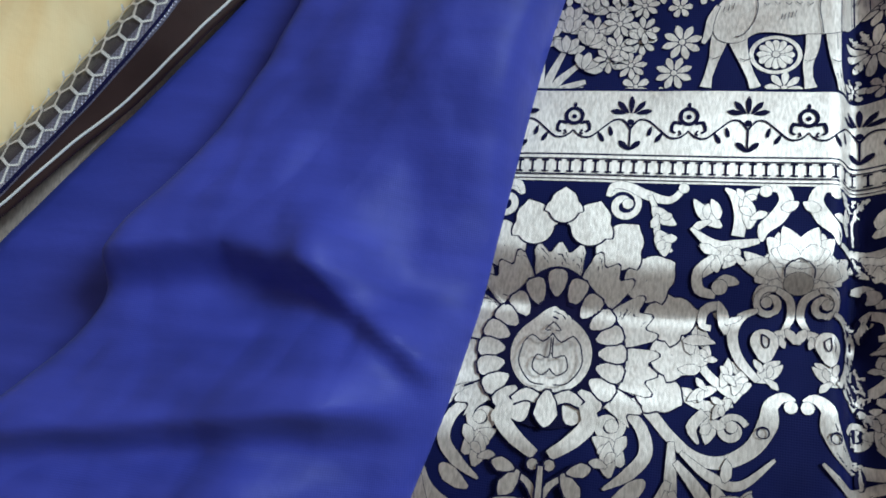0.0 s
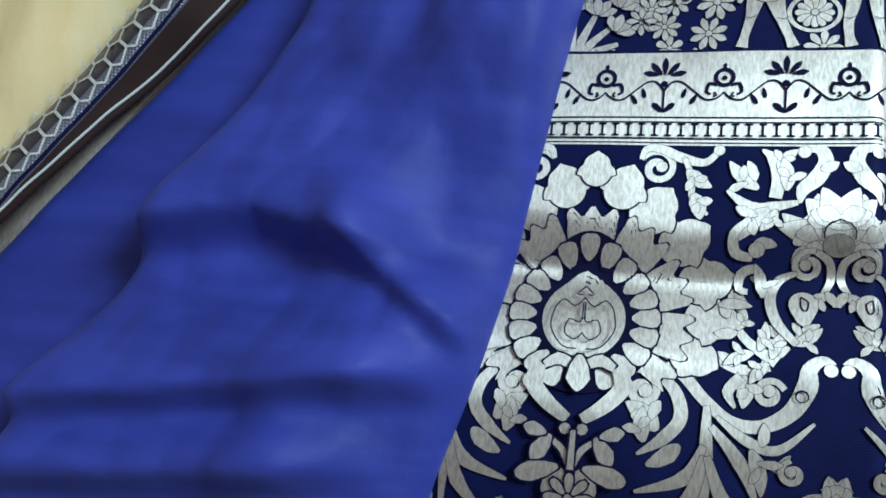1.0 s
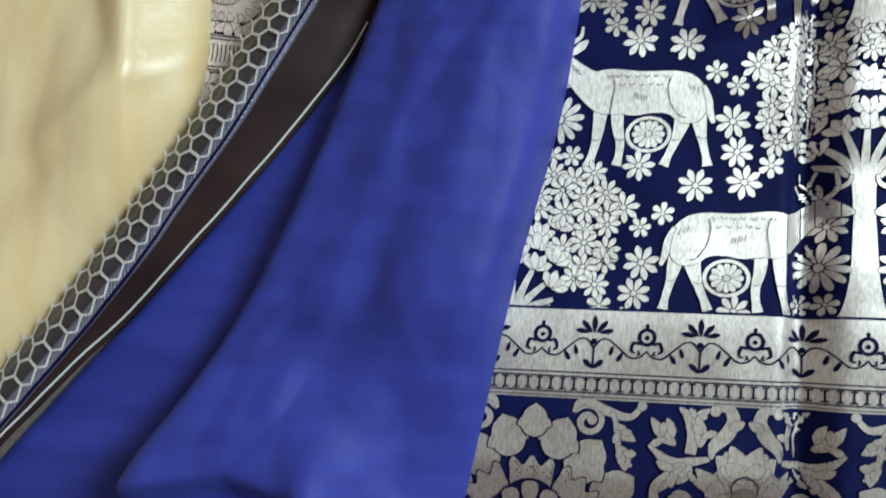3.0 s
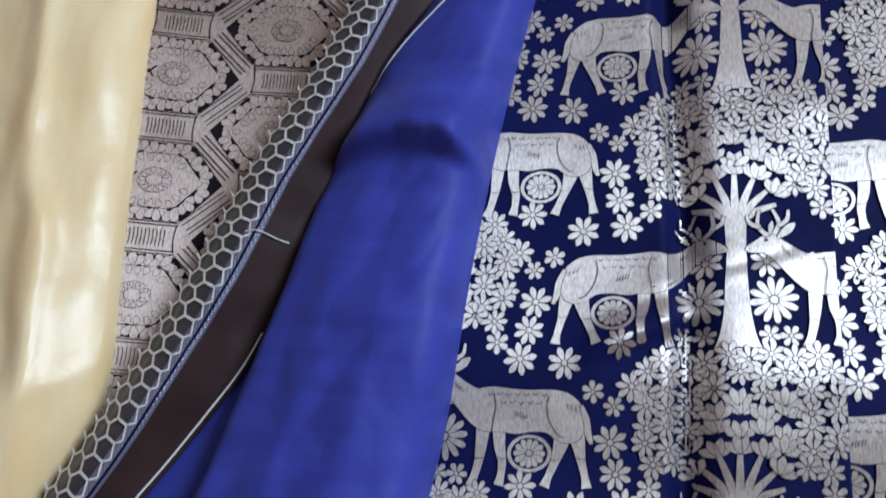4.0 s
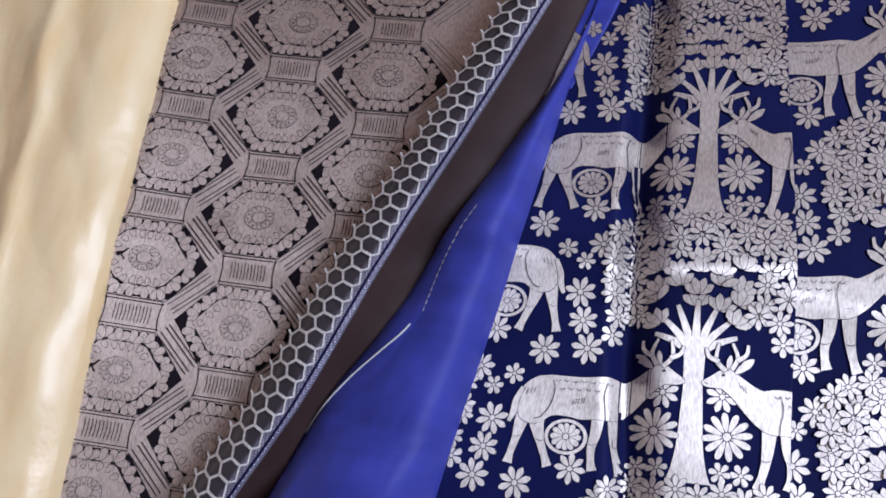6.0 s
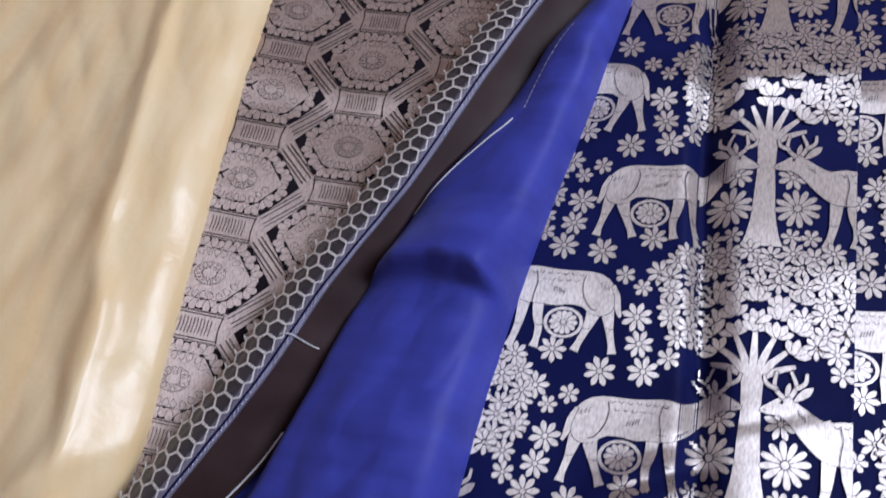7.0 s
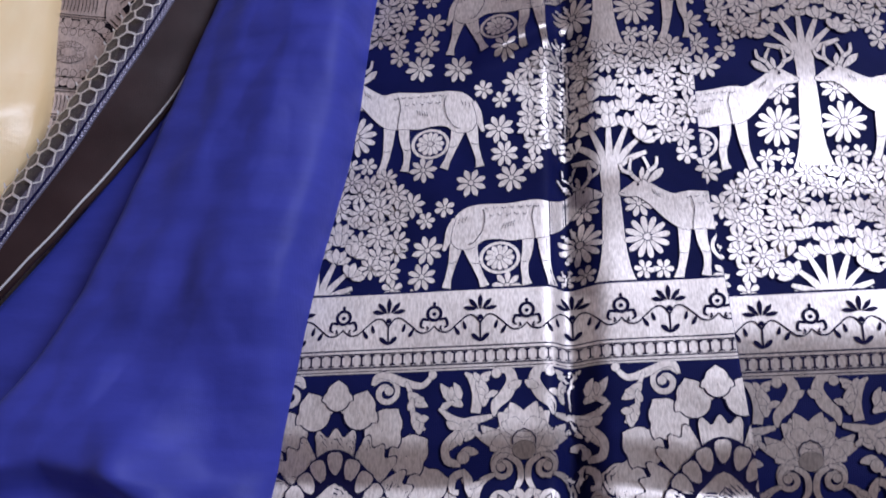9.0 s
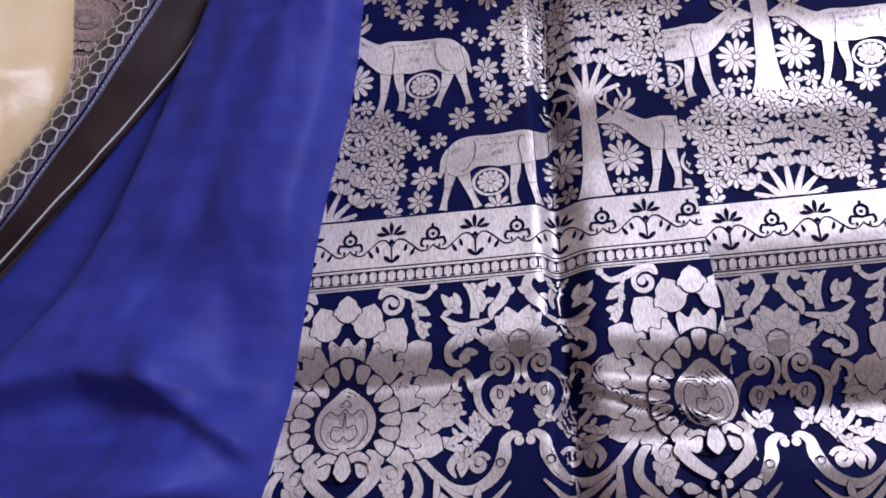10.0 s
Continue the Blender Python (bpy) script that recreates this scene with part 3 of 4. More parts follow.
def heart_weave():
    """The great blossom: heart, ring of beads, jagged petals, cloud petals, pendant."""
    w = Weave(0.0008)
    w.rise, w.wrap, w.top = 0.00005, 90, 0.0040
    cx, cy = 0.0, -0.1262
    for s in (-1, 1):
        for x, y, r, turn in ((0.045, -0.139, 0.0098, -25), (0.0515, -0.1235, 0.0108, -5), (0.0485, -0.1075, 0.0112, 15), (0.039, -0.091, 0.0112, 38), (0.0255, -0.0775, 0.0112, 55), (0.0125, -0.0675, 0.0100, 72)):
            cloud(w, s * x, y, r, radians(90 - s * (90 - turn)), 3)
    cloud(w, 0, -0.0590, 0.0078, radians(90), 3)

    def jagged(a):
        """Outer line of the ring of toothed petals."""
        d = (a - math.pi / 2 + math.pi) % math.tau - math.pi
        u = (d / math.tau * 33 + 0.5) % 1
        tooth = (0.0405 + 0.0065 * (1 - abs(2 * u - 1)) + 0.005 * bell(d, 0.9)) * (1 if abs((d / math.tau * 11 + 0.5) % 1 - 0.5) < 0.44 else 0.86)
        return tooth if abs(d) < 2.3 else 0.030

    w.radial(cx, cy, jagged, 198, 16)
    for i in range(-4, 5):
        a = math.pi / 2 + (i + 0.5) * math.tau / 11
        w.strip([(cx + r * math.cos(a), cy + r * math.sin(a)) for r in (0.030, 0.035, 0.040)], [0.0005, 0.0004, 0.0006], 1, 1)
    w.radial(cx, cy, lambda a: 0.0325 + 0.0075 * bell((a - math.pi / 2 + math.pi) % math.tau - math.pi, 0.42), 60, 9, 1, 0.5)
    w.radial(cx, cy, lambda a: 0.0178 + 0.0045 * bell((a - math.pi / 2 + math.pi) % math.tau - math.pi, 0.33) - 0.002 * bell((a + math.pi / 2 + math.pi) % math.tau - math.pi, 0.18), 36, 9)
    for s in (-1, 1):
        w.strip([(0, -0.117), (s * 0.004, -0.121), (s * 0.009, -0.118), (s * 0.0125, -0.122)], [0.0003] * 4, 1, 1, lift=0.0040)
        w.strip([(s * 0.0005, -0.119), (s * 0.001, -0.128), (s * 0.006, -0.127), (s * 0.0075, -0.133), (s * 0.003, -0.136), (0, -0.133)], [0.0003] * 6, 1, 1, lift=0.0040)
        w.strip([(s * 0.0125, -0.122), (s * 0.0135, -0.131), (s * 0.008, -0.139), (s * 0.002, -0.140)], [0.0003] * 4, 1, 1, lift=0.0040)
        w.strip([(0, -0.1115), (s * 0.0035, -0.1155), (s * 0.001, -0.1155)], [0.0003] * 3, 1, 1, lift=0.0040)
    for i in range(19):
        a = radians(-66 + i * 312 / 18)
        r = 0.0205 + 0.0062 * bell((a - math.pi / 2 + math.pi) % math.tau - math.pi, 0.4)
        w.petal(cx + r * math.cos(a), cy + r * math.sin(a), a, 0.0118, 0.0094, 0, 1.0)
    for s in (-1, 1):
        f = lambda d: radians(90 - s * (90 - d))
        # collar beneath
        w.strip([(s * 0.0035, -0.1465), (s * 0.009, -0.1445), (s * 0.0145, -0.1475)], [0.002, 0.0026, 0.0015])
        w.strip([(s * 0.0165, -0.1470), (s * 0.0185, -0.155), (s * 0.012, -0.163), (s * 0.003, -0.1695)], [0.0030, 0.0036, 0.0032, 0.0022], 0, 3, halo=0.0)
        w.radial(s * 0.0195, -0.1545, 0.0036, 10, 1, halo=0.0)
        w.radial(s * 0.0035, -0.1735, 0.0024, 8, 1)
        # stem and leaves under the collar
        w.strip([(s * 0.0008, -0.189), (s * 0.004, -0.182), (s * 0.010, -0.1775)], [0.001, 0.0014, 0.0009])
        w.petal(s * 0.009, -0.1765, f(-55), 0.013, 0.008, 0, 0.1)
        w.petal(s * 0.011, -0.176, f(15), 0.010, 0.0065, 0, 0.1)
        w.petal(s * 0.003, -0.190, f(-60), 0.013, 0.009)
        w.petal(s * 0.005, -0.189, f(-15), 0.018, 0.009)
    w.petal(0, -0.1425, radians(-90), 0.0155, 0.011, 0, 0.1)
    w.flower(0, -0.2015, 0.010, 8, 0.7)
    w.strip([(0, -0.174), (0, -0.19)], [0.001, 0.0014])
    return w


def scroll_weave():
    """Half a repeat of the leafy scrolls between blossom and lotus, drawn to the blossom's right."""
    w = Weave(0.0002)
    w.slim, w.thin, w.curl, w.rise, w.top = 1.0, 0.88, 0.28, 0.00003, 0.0012
    # volutes under the border
    w.spiral(0.0268, -0.0565, 0.0085, radians(150), 1.35, 0.0019, -1)
    w.strip([(0.0195, -0.0525), (0.0215, -0.0475), (0.028, -0.0475), (0.037, -0.0515), (0.047, -0.0535), (0.053, -0.0475)], [0.0012, 0.0018, 0.0022, 0.0026, 0.0019, 0.0014])
    w.radial(0.0527, -0.0478, 0.0024, 10, 1)
    w.strip([(0.038, -0.0515), (0.0415, -0.060), (0.0425, -0.070), (0.049, -0.0775)], [0.0012, 0.0015, 0.0016, 0.0008])
    w.petal(0.0395, -0.057, radians(-52), 0.013, 0.0075, 0, 0.1)
    w.petal(0.0425, -0.068, radians(-58), 0.012, 0.0085, 0, 0.1)
    # sprig
    w.strip([(0.0765, -0.0695), (0.0775, -0.060), (0.0745, -0.051), (0.0705, -0.0475)], [0.003, 0.0032, 0.0024, 0.0006])
    w.petal(0.077, -0.056, radians(62), 0.0115, 0.0062, 0, 0.1)
    w.petal(0.081, -0.066, radians(82), 0.0145, 0.0075, 0, 0.1)
    w.petal(0.0695, -0.0655, radians(150), 0.017, 0.0075, 0, 0.1)
    w.petal(0.068, -0.062, radians(95), 0.0095, 0.0052, 0, 0.1)
    w.strip([(0.0855, -0.0715), (0.076, -0.0735), (0.0675, -0.0745), (0.0565, -0.0665)], [0.0012, 0.0026, 0.0034, 0.0006])
    w.petal(0.074, -0.0745, radians(215), 0.018, 0.009, 0, 0.1)
    w.petal(0.077, -0.0748, radians(252), 0.011, 0.006, 0, 0.1)
    w.strip([(0.0665, -0.079), (0.0605, -0.086), (0.0615, -0.094), (0.0685, -0.096)], [0.0012, 0.0024, 0.0026, 0.0018])
    w.radial(0.0700, -0.0925, 0.0034, 10, 1)
    # comma leaf beside the lotus
    w.strip([(0.0875, -0.0475), (0.0935, -0.0465), (0.0965, -0.0525), (0.093, -0.060), (0.0875, -0.0655), (0.0865, -0.0715)], [0.0016, 0.0028, 0.0036, 0.0040, 0.0032, 0.0007], 0, 3)
    w.radial(0.0878, -0.0482, 0.0028, 10, 1)
    w.petal(0.0945, -0.056, radians(8), 0.0075, 0.006, 0, 0.1)
    # lotus half
    for k, (ang, n, wd) in enumerate(((164, 0.026, 0.0095), (146, 0.025, 0.011), (127, 0.024, 0.012), (108, 0.024, 0.012), (90, 0.026, 0.012))):
        w.petal(0.1025, -0.0905, radians(ang), n, wd * 1.25, 0, 0.05)
    w.radial(0.1025, -0.0895, 0.0062, 14, 2, squash=0.8)
    w.strip([(0.0995, -0.0795), (0.0965, -0.083), (0.0965, -0.087)], [0.0003] * 3, 1, 1, lift=0.0012)
    w.strip([(0.1025, -0.0785), (0.0995, -0.0800)], [0.0003] * 2, 1, 1, lift=0.0012)
    w.spiral(0.0915, -0.0985, 0.0068, radians(70), 1.25, 0.0018, 1)
    w.strip([(0.094, -0.0925), (0.0995, -0.0965), (0.1005, -0.104), (0.0975, -0.110)], [0.0014, 0.0019, 0.0019, 0.0012])
    w.petal(0.078, -0.0905, radians(160), 0.009, 0.0065, 0, 0.3)
    w.petal(0.0985, -0.110, radians(225), 0.0105, 0.006, 0, 0.1)
    w.petal(0.0985, -0.109, radians(-65), 0.0085, 0.005, 0, 0.1)
    # tall stem with bud
    w.strip([(0.0865, -0.1325), (0.079, -0.1235), (0.0765, -0.1135), (0.080, -0.105), (0.087, -0.1015)], [0.0016, 0.0024, 0.0025, 0.0022, 0.001], 0, 3)
    w.radial(0.0895, -0.1155, lambda a: 0.0058 + 0.0035 * bell((a + math.pi / 2 + math.pi) % math.tau - math.pi, 0.5), 20, 2)
    w.strip([(0.0885, -0.112), (0.0915, -0.114), (0.0905, -0.118), (0.0885, -0.1165), (0.0885, -0.112)], [0.0003] * 5, 1, 1, lift=0.0012)
    w.strip([(0.0735, -0.104), (0.070, -0.1005), (0.0645, -0.103), (0.064, -0.1095), (0.0675, -0.1105)], [0.0010, 0.0022, 0.0024, 0.0018, 0.0015])
    w.petal(0.0735, -0.113, radians(88), 0.0145, 0.0062, 0, 0.1)
    w.petal(0.0865, -0.1325, radians(60), 0.0125, 0.0065, 0, 0.1)
    w.petal(0.0855, -0.1325, radians(18), 0.013, 0.006, 0, 0.1)
    w.petal(0.0845, -0.1305, radians(165), 0.011, 0.006, 0, 0.1)
    w.petal(0.084, -0.134, radians(200), 0.013, 0.006, 0, 0.1)
    # middle spray
    w.strip([(0.079, -0.1405), (0.068, -0.1325), (0.060, -0.1225), (0.0555, -0.1185)], [0.0028, 0.0022, 0.0016, 0.0005])
    for x, y, ang, n in ((0.0635, -0.1275, 60, 0.010), (0.0635, -0.1285, 200, 0.009), (0.072, -0.136, 62, 0.0125), (0.077, -0.139, 80, 0.0125), (0.070, -0.137, 190, 0.0125),
                         (0.060, -0.1225, 118, 0.008), (0.076, -0.141, 215, 0.011), (0.056, -0.117, 15, 0.013), (0.066, -0.1185, 100, 0.008)):
        w.petal(x, y, radians(ang), n, 0.0058, 0, 0.1)
    w.strip([(0.0765, -0.1425), (0.067, -0.1445), (0.0605, -0.1425), (0.0525, -0.1395)], [0.0018, 0.0026, 0.0026, 0.0006])
    w.petal(0.0625, -0.143, radians(125), 0.0085, 0.005, 0, 0.1)
    # the great scroll
    w.strip([(0.0195, -0.1430), (0.030, -0.1415), (0.0415, -0.1470), (0.0515, -0.1575), (0.062, -0.1655), (0.0735, -0.1668), (0.0845, -0.1605), (0.0905, -0.150), (0.0915, -0.1425), (0.0965, -0.1385), (0.1005, -0.1405)],
            [0.0012, 0.0026, 0.0028, 0.0027, 0.0027, 0.0030, 0.0038, 0.0046, 0.0034, 0.0022, 0.0015], 0, 4)
    w.radial(0.0993, -0.1425, 0.0027, 10, 1)
    w.radial(0.0885, -0.1545, lambda a: 0.0026 + 0.001 * math.sin(a), 12, 1, 1, 0.75, lift=0.0012)
    w.spiral(0.0765, -0.1535, 0.0062, radians(20), 1.2, 0.0019, 1)
    w.petal(0.0665, -0.1465, radians(-75), 0.013, 0.0085, 0, 0.1)
    w.strip([(0.0655, -0.147), (0.0605, -0.1535), (0.0635, -0.160)], [0.0024, 0.0026, 0.0006])
    w.strip([(0.0205, -0.1475), (0.030, -0.1475), (0.0395, -0.1545), (0.0425, -0.1655), (0.036, -0.1745), (0.026, -0.1815)], [0.0008, 0.0019, 0.0028, 0.0032, 0.0030, 0.0006], 0, 3)
    w.spiral(0.0265, -0.1555, 0.0068, radians(70), 1.2, 0.0022, -1)
    w.petal(0.0335, -0.1715, radians(125), 0.0165, 0.010, 0, 0.1)
    w.petal(0.0285, -0.1765, radians(110), 0.014, 0.008, 0, 0.1)
    # fountain of long leaves
    for pts, wd in (([(0.0525, -0.160), (0.0530, -0.180), (0.0535, -0.215)], 0.0032), ([(0.0520, -0.176), (0.045, -0.1895), (0.026, -0.1965)], 0.0034),
                    ([(0.0525, -0.180), (0.047, -0.1985), (0.034, -0.212)], 0.0036), ([(0.0535, -0.180), (0.061, -0.1975), (0.075, -0.211)], 0.0034),
                    ([(0.0545, -0.168), (0.066, -0.1815), (0.0735, -0.1975)], 0.0032), ([(0.0565, -0.164), (0.068, -0.1725), (0.080, -0.1755), (0.0935, -0.164)], 0.0024)):
        ws = [wd * 0.35, wd, wd * 0.9, 0.0007] if len(pts) == 4 else [wd * 0.45, wd, 0.0007]
        w.strip(pts, ws, 0, 3)
    w.petal(0.074, -0.1745, radians(70), 0.009, 0.0055, 0, 0.1)
    w.petal(0.070, -0.176, radians(-60), 0.018, 0.0075, 0, 0.1)
    w.petal(0.030, -0.1855, radians(20), 0.015, 0.009, 0, 0.4)
    w.petal(0.076, -0.180, radians(-20), 0.013, 0.005, 0, 0.1)
    for k in range(7):
        w.petal(0.1025, -0.196, radians(90 + k * 30), 0.0125, 0.0068, 0, 0.1)
    w.spiral(0.086, -0.184, 0.0052, radians(100), 1.1, 0.0016, 1)
    for k in range(8):
        w.petal(0.018 + 0.011 * k, -0.216 - 0.004 * (k % 2), radians(60 + 50 * (k % 3)), 0.016, 0.0085, 0, 0.1)
        w.petal(0.014 + 0.011 * k, -0.238 + 0.004 * (k % 2), radians(40 + 50 * ((k + 1) % 3)), 0.018, 0.009, 0, 0.1)
    return w


BORDER, HEART, SCROLL = border_weave(-0.31, 15), heart_weave(), scroll_weave()


def brocade(name, label, left, right, surface, dx, dy, columns, hearts):
    cloth_thing = thing(name, label, "brocade cloth", "layers of deer brocade")
    sheet("ground_cloth", Y0, Y1, left, right, surface, NAVY, cloth_thing, 190, 0.003, 0.014, "navy blue woven ground")
    surface = sampled(surface, left(0.1) - 0.09, right(0.1) + 0.09, Y0, Y1)
    inset = lambda y: left(y) + 0.0003
    outset = lambda y: right(y) - 0.0003
    mats = [ZARI, INK]

    def put(w, part_name, x, y, low=-9.0, under=None, proud=0.0004):
        return w.lay(part_name, x + dx, y + dy, surface, mats, under or cloth_thing, inset, outset, low, proud, skew=0.045)

    for col in columns:
        for row in range(-1, 5):
            x = col * PITCH
            y = row * RISE + (RISE / 2 if col % 2 else 0.0)
            if y < -0.12:
                continue
            low = 0.0006 + dy
            limbs, crown = TREES[(row + col) % 3]
            put(crown, "crown", x, y, low, put(limbs, "woven_tree", x, y, low))
            rim, rosette = WHEEL
            for flip in (False, True):
                turned = (lambda w: w.mirrored()) if flip else (lambda w: w)
                put(turned(DEER), "woven_deer", x, y, low, None, 0.0007)
                put(turned(rosette), "rosette", x, y, low, put(turned(rim), "woven_wheel", x, y, low, None, 0.0005), 0.0005)
            for w in FLOWER_WEAVES:
                put(w, "woven_flower", x, y, low)
                put(w.mirrored(), "woven_flower", x, y, low)
    put(BORDER, "woven_border", 0, 0)
    for x in hearts:
        put(HEART, "woven_blossom", x, 0)
        put(SCROLL, "woven_scroll", x, 0)
        put(SCROLL.mirrored(), "woven_scroll", x, 0)
    return cloth_thing


main_left = lambda y: EDGE(y) - 0.035
brocade("deer_brocade", "creased navy brocade woven with silver deer, trees and flowers", main_left, SEAM, lie_main, 0.0, 0.0, (-1, 0, 1), (-0.155, 0.050))
brocade("deer_brocade", "lower fold of navy and silver deer brocade under another", lambda y: SEAM(y) - 0.006, lambda y: 0.36 + 0 * y, lie_under, -0.055, -0.0105, (1, 2), (0.05, 0.255))

# ---- octagon brocade ----
octo = thing("octagon_brocade", "brown and silver lattice brocade lying under a blue dupatta", "brocade cloth")
oct_left, oct_right = (lambda y: YELLOWEDGE(y) - 0.03), (lambda y: LACE(y) + 0.02)
sheet("ground_cloth", Y0, Y1, oct_left, oct_right, lie_octagon, ZARIDULL, octo, 90, 0.003, 0.014, "antique silver woven ground")


def hexagon(a):
    """Radius of the medallion's six-sided field."""
    x, y = abs(math.cos(a)), abs(math.sin(a))
    return min(0.0265 / max(y, 1e-6), 0.0425 / (x + y * 0.0225 / 0.0265))


def octagon_weave():
    """One cell: six-sided dark field with its floral filling."""
    w = Weave(0.0003)
    w.rise, w.wrap = 0.00002, 400
    w.radial(0, 0, hexagon, 36, 4, 1, lift=0.0)
    for i in range(16):
        a = math.tau * (i + 0.5) / 16
        r = hexagon(a) * 0.82
        x, y = r * math.cos(a), r * math.sin(a)
        for s in (-1.0, 1.0, 0.0):
            w.petal(x - 0.0025 * math.cos(a), y - 0.0025 * math.sin(a), a + s, 0.0080, 0.0058, 0, 0.6)
    w.radial(0, 0, lambda a: 0.70 * hexagon(a), 30, 2)
    for i in range(20):
        a = math.tau * i / 20
        r = 0.50 * hexagon(a)
        w.petal(r * math.cos(a), r * math.sin(a), a, 0.0050, 0.0042, 0, 0.8)
    w.radial(0, 0, 0.0105, 20, 1, 0, 0.0, 0.8)
    for i in range(14):
        a = math.tau * i / 14
        w.petal(0.0055 * math.cos(a), 0.0045 * math.sin(a), a, 0.0040, 0.0024, 0, 0.7)
    w.radial(0, 0, 0.0048, 14, 1, 0, 0.0, 0.75)
    return w


def lattice_weave():
    """The banding round one medallion: barred panels above it, slanting double lines beside it."""
    w = Weave()
    for off in (-0.0105, -0.0085, 0.0085, 0.0105):
        w.strip([(-0.0195, 0.038 + off), (0.0195, 0.038 + off)], [0.00025, 0.00025], 1, 1, 0.003, 0.0006)
    for i in range(11):
        x = -0.0115 + 0.0023 * i
        w.strip([(x, 0.0325), (x + 0.0004, 0.038), (x, 0.0435)], [0.00022, 0.00022, 0.00022], 1, 1, 0.003, 0.0006)
    for s in (-1, 1):
        w.strip([(s * 0.0185, 0.0285), (s * 0.0175, 0.038), (s * 0.0185, 0.0475)], [0.0004, 0.0003, 0.0004], 1, 1, 0.003, 0.0006)
        for t in (-1, 1):
            for k in (-0.0050, -0.0022, 0.0022, 0.0050):
                nx, ny = 0.66 * k, 0.75 * k
                w.strip([(s * (0.0232 + nx), t * (0.0305 + ny)), (s * (0.0478 + nx), t * (0.0075 + ny))], [0.00017, 0.00017], 1, 1, 0.003, 0.0006)
    return w


OCT, LATTICE = octagon_weave(), lattice_weave()
oct_flat = sampled(lie_octagon, -0.56, 0.0, Y0, Y1)
for i in range(-1, 3):
    for j in range(-4, 8):
        ox, oy = -0.3555 + 0.0705 * i, 0.393 + 0.0760 * j + (0.038 if i % 2 else 0)
        if oct_left(oy) - 0.05 < ox < oct_right(oy) + 0.05 and Y0 + 0.04 < oy < Y1 - 0.05:
            OCT.lay("woven_medallion", ox, oy, oct_flat, [ZARIDULL, BROWNINK], octo, oct_left, oct_right, proud=0.0003)
            LATTICE.lay("woven_lattice", ox, oy, oct_flat, [ZARIDULL, BROWNINK], octo, oct_left, oct_right, proud=0.0003)

# ---- yellow satin ----


def lie_yellow(x, y):
    d = YELLOWEDGE(y) - x
    h = 0.0085 + 0.014 * (1 - math.exp(-max(d, 0) / 0.012)) * bell(d - 0.015, 0.045) + 0.036 * (1 - math.exp(-max(d, 0.0) / 0.12))
    h += 0.0045 * steep(x - YCREASE(y) - 0.004 * rumple(0, y, 0.05, 36), 0.0048, 0.014) + 0.005 * steep(YCREASE(y) - x, 0.035, 0.010) * span(y, 0.05, 3, 0.08)
    h += 0.004 * rumple(x, y * 0.6, 0.05, 31) + 0.0020 * rumple(x, y * 0.5, 0.021, 33) + 0.003 * abs(rumple(x + 0.4 * y, y * 0.4, 0.04, 35))
    h += 0.004 * steep(y - 0.05 - 0.8 * (x + 0.45), 0.02, 0.01) * span(y, -3, 0.12, 0.1)
    return max(h, 0.002)


yellow = thing("satin_cloth", "golden yellow satin cloth, softly creased, beside the brocade", "satin cloth")
sheet("satin_sheet", Y0, Y1, lambda y: -0.85 + 0 * y, YELLOWEDGE, lie_yellow, YELLOW, yellow, 200, 0.004, 0.012)

# ---- blue dupatta with its laced border ----
dupatta = thing("silk_dupatta", "royal blue silk dupatta with silver laced border, rumpled over brocade", "dupatta")


def lie_blue(x, y):
    a, b = FOLD(y), EDGE(y)
    under = max(lie_main(x, y), 0.0) * min(max((x - b + 0.09) / 0.05, 0.0), 1.0)
    w = max(b - a, 0.02)
    u = (x - a) / w
    left, right = 1 - math.exp(-max(x - a, 0) / 0.0045), 1 - math.exp(-max(b - x, 0) / 0.006)
    wide = min(1.0, w / 0.12)
    h = 0.003 + left * right * (0.009 + 0.007 * wide * math.sin(math.pi * min(max(u, 0), 1)) + 0.022 * wide * span(y, -1, 0.22, 0.2) * math.exp(-max(x - a, 0) / 0.04))
    h += left * right * (0.005 * rumple(x, y, 0.085, 41) + 0.0022 * rumple(x + 0.3 * y, y * 0.6, 0.032, 43) + 0.0020 * abs(rumple(x - 0.5 * y, y * 0.7, 0.024, 47)) + 0.0005 * rumple(x, y, 0.011, 48))
    # the sheet slopes down towards its laced side
    h += 0.023 * left * right * min(max(u, 0.0), 1.0) ** 1.2 * span(y, -0.04, 0.9, 0.1)
    # folds across
    m = span(x, a + 0.01, b - 0.004, 0.03) * right
    h += 0.022 * steep(y - 0.257 + 0.14 * abs(x + 0.185) + 0.9 * max(0.0, x + 0.165) ** 1.3, 0.030, 0.0062) * m
    h += 0.026 * steep(y + 0.100 + 0.20 * abs(x + 0.30), 0.042, 0.011) * span(x, -0.46, -0.245, 0.06)
    h += 0.027 * steep(y + 0.166 - 0.17 * (x + 0.23), 0.030, 0.010) * span(x, -0.6, -0.222, 0.05)
    h += 0.024 * steep(y + 0.211 - 0.14 * (x + 0.28), 0.026, 0.010) * span(x, -0.6, -0.25, 0.05)
    h += 0.015 * steep(y + 0.134 + 0.65 * (x + 0.222), 0.024, 0.009) * span(x, -0.262, -0.196, 0.03) * right
    # folds along
    h += 0.005 * bell(x - a - 0.30 * w - 0.01, 0.016) * wide * span(y, -0.05, 0.24, 0.08)
    h += 0.004 * bell(x - a - 0.62 * w, 0.02) * wide * span(y, -0.3, 0.2, 0.1)
    h -= 0.004 * bell(x - a - 0.48 * w, 0.018) * wide * span(y, -0.05, 0.24, 0.08)
    return h + under


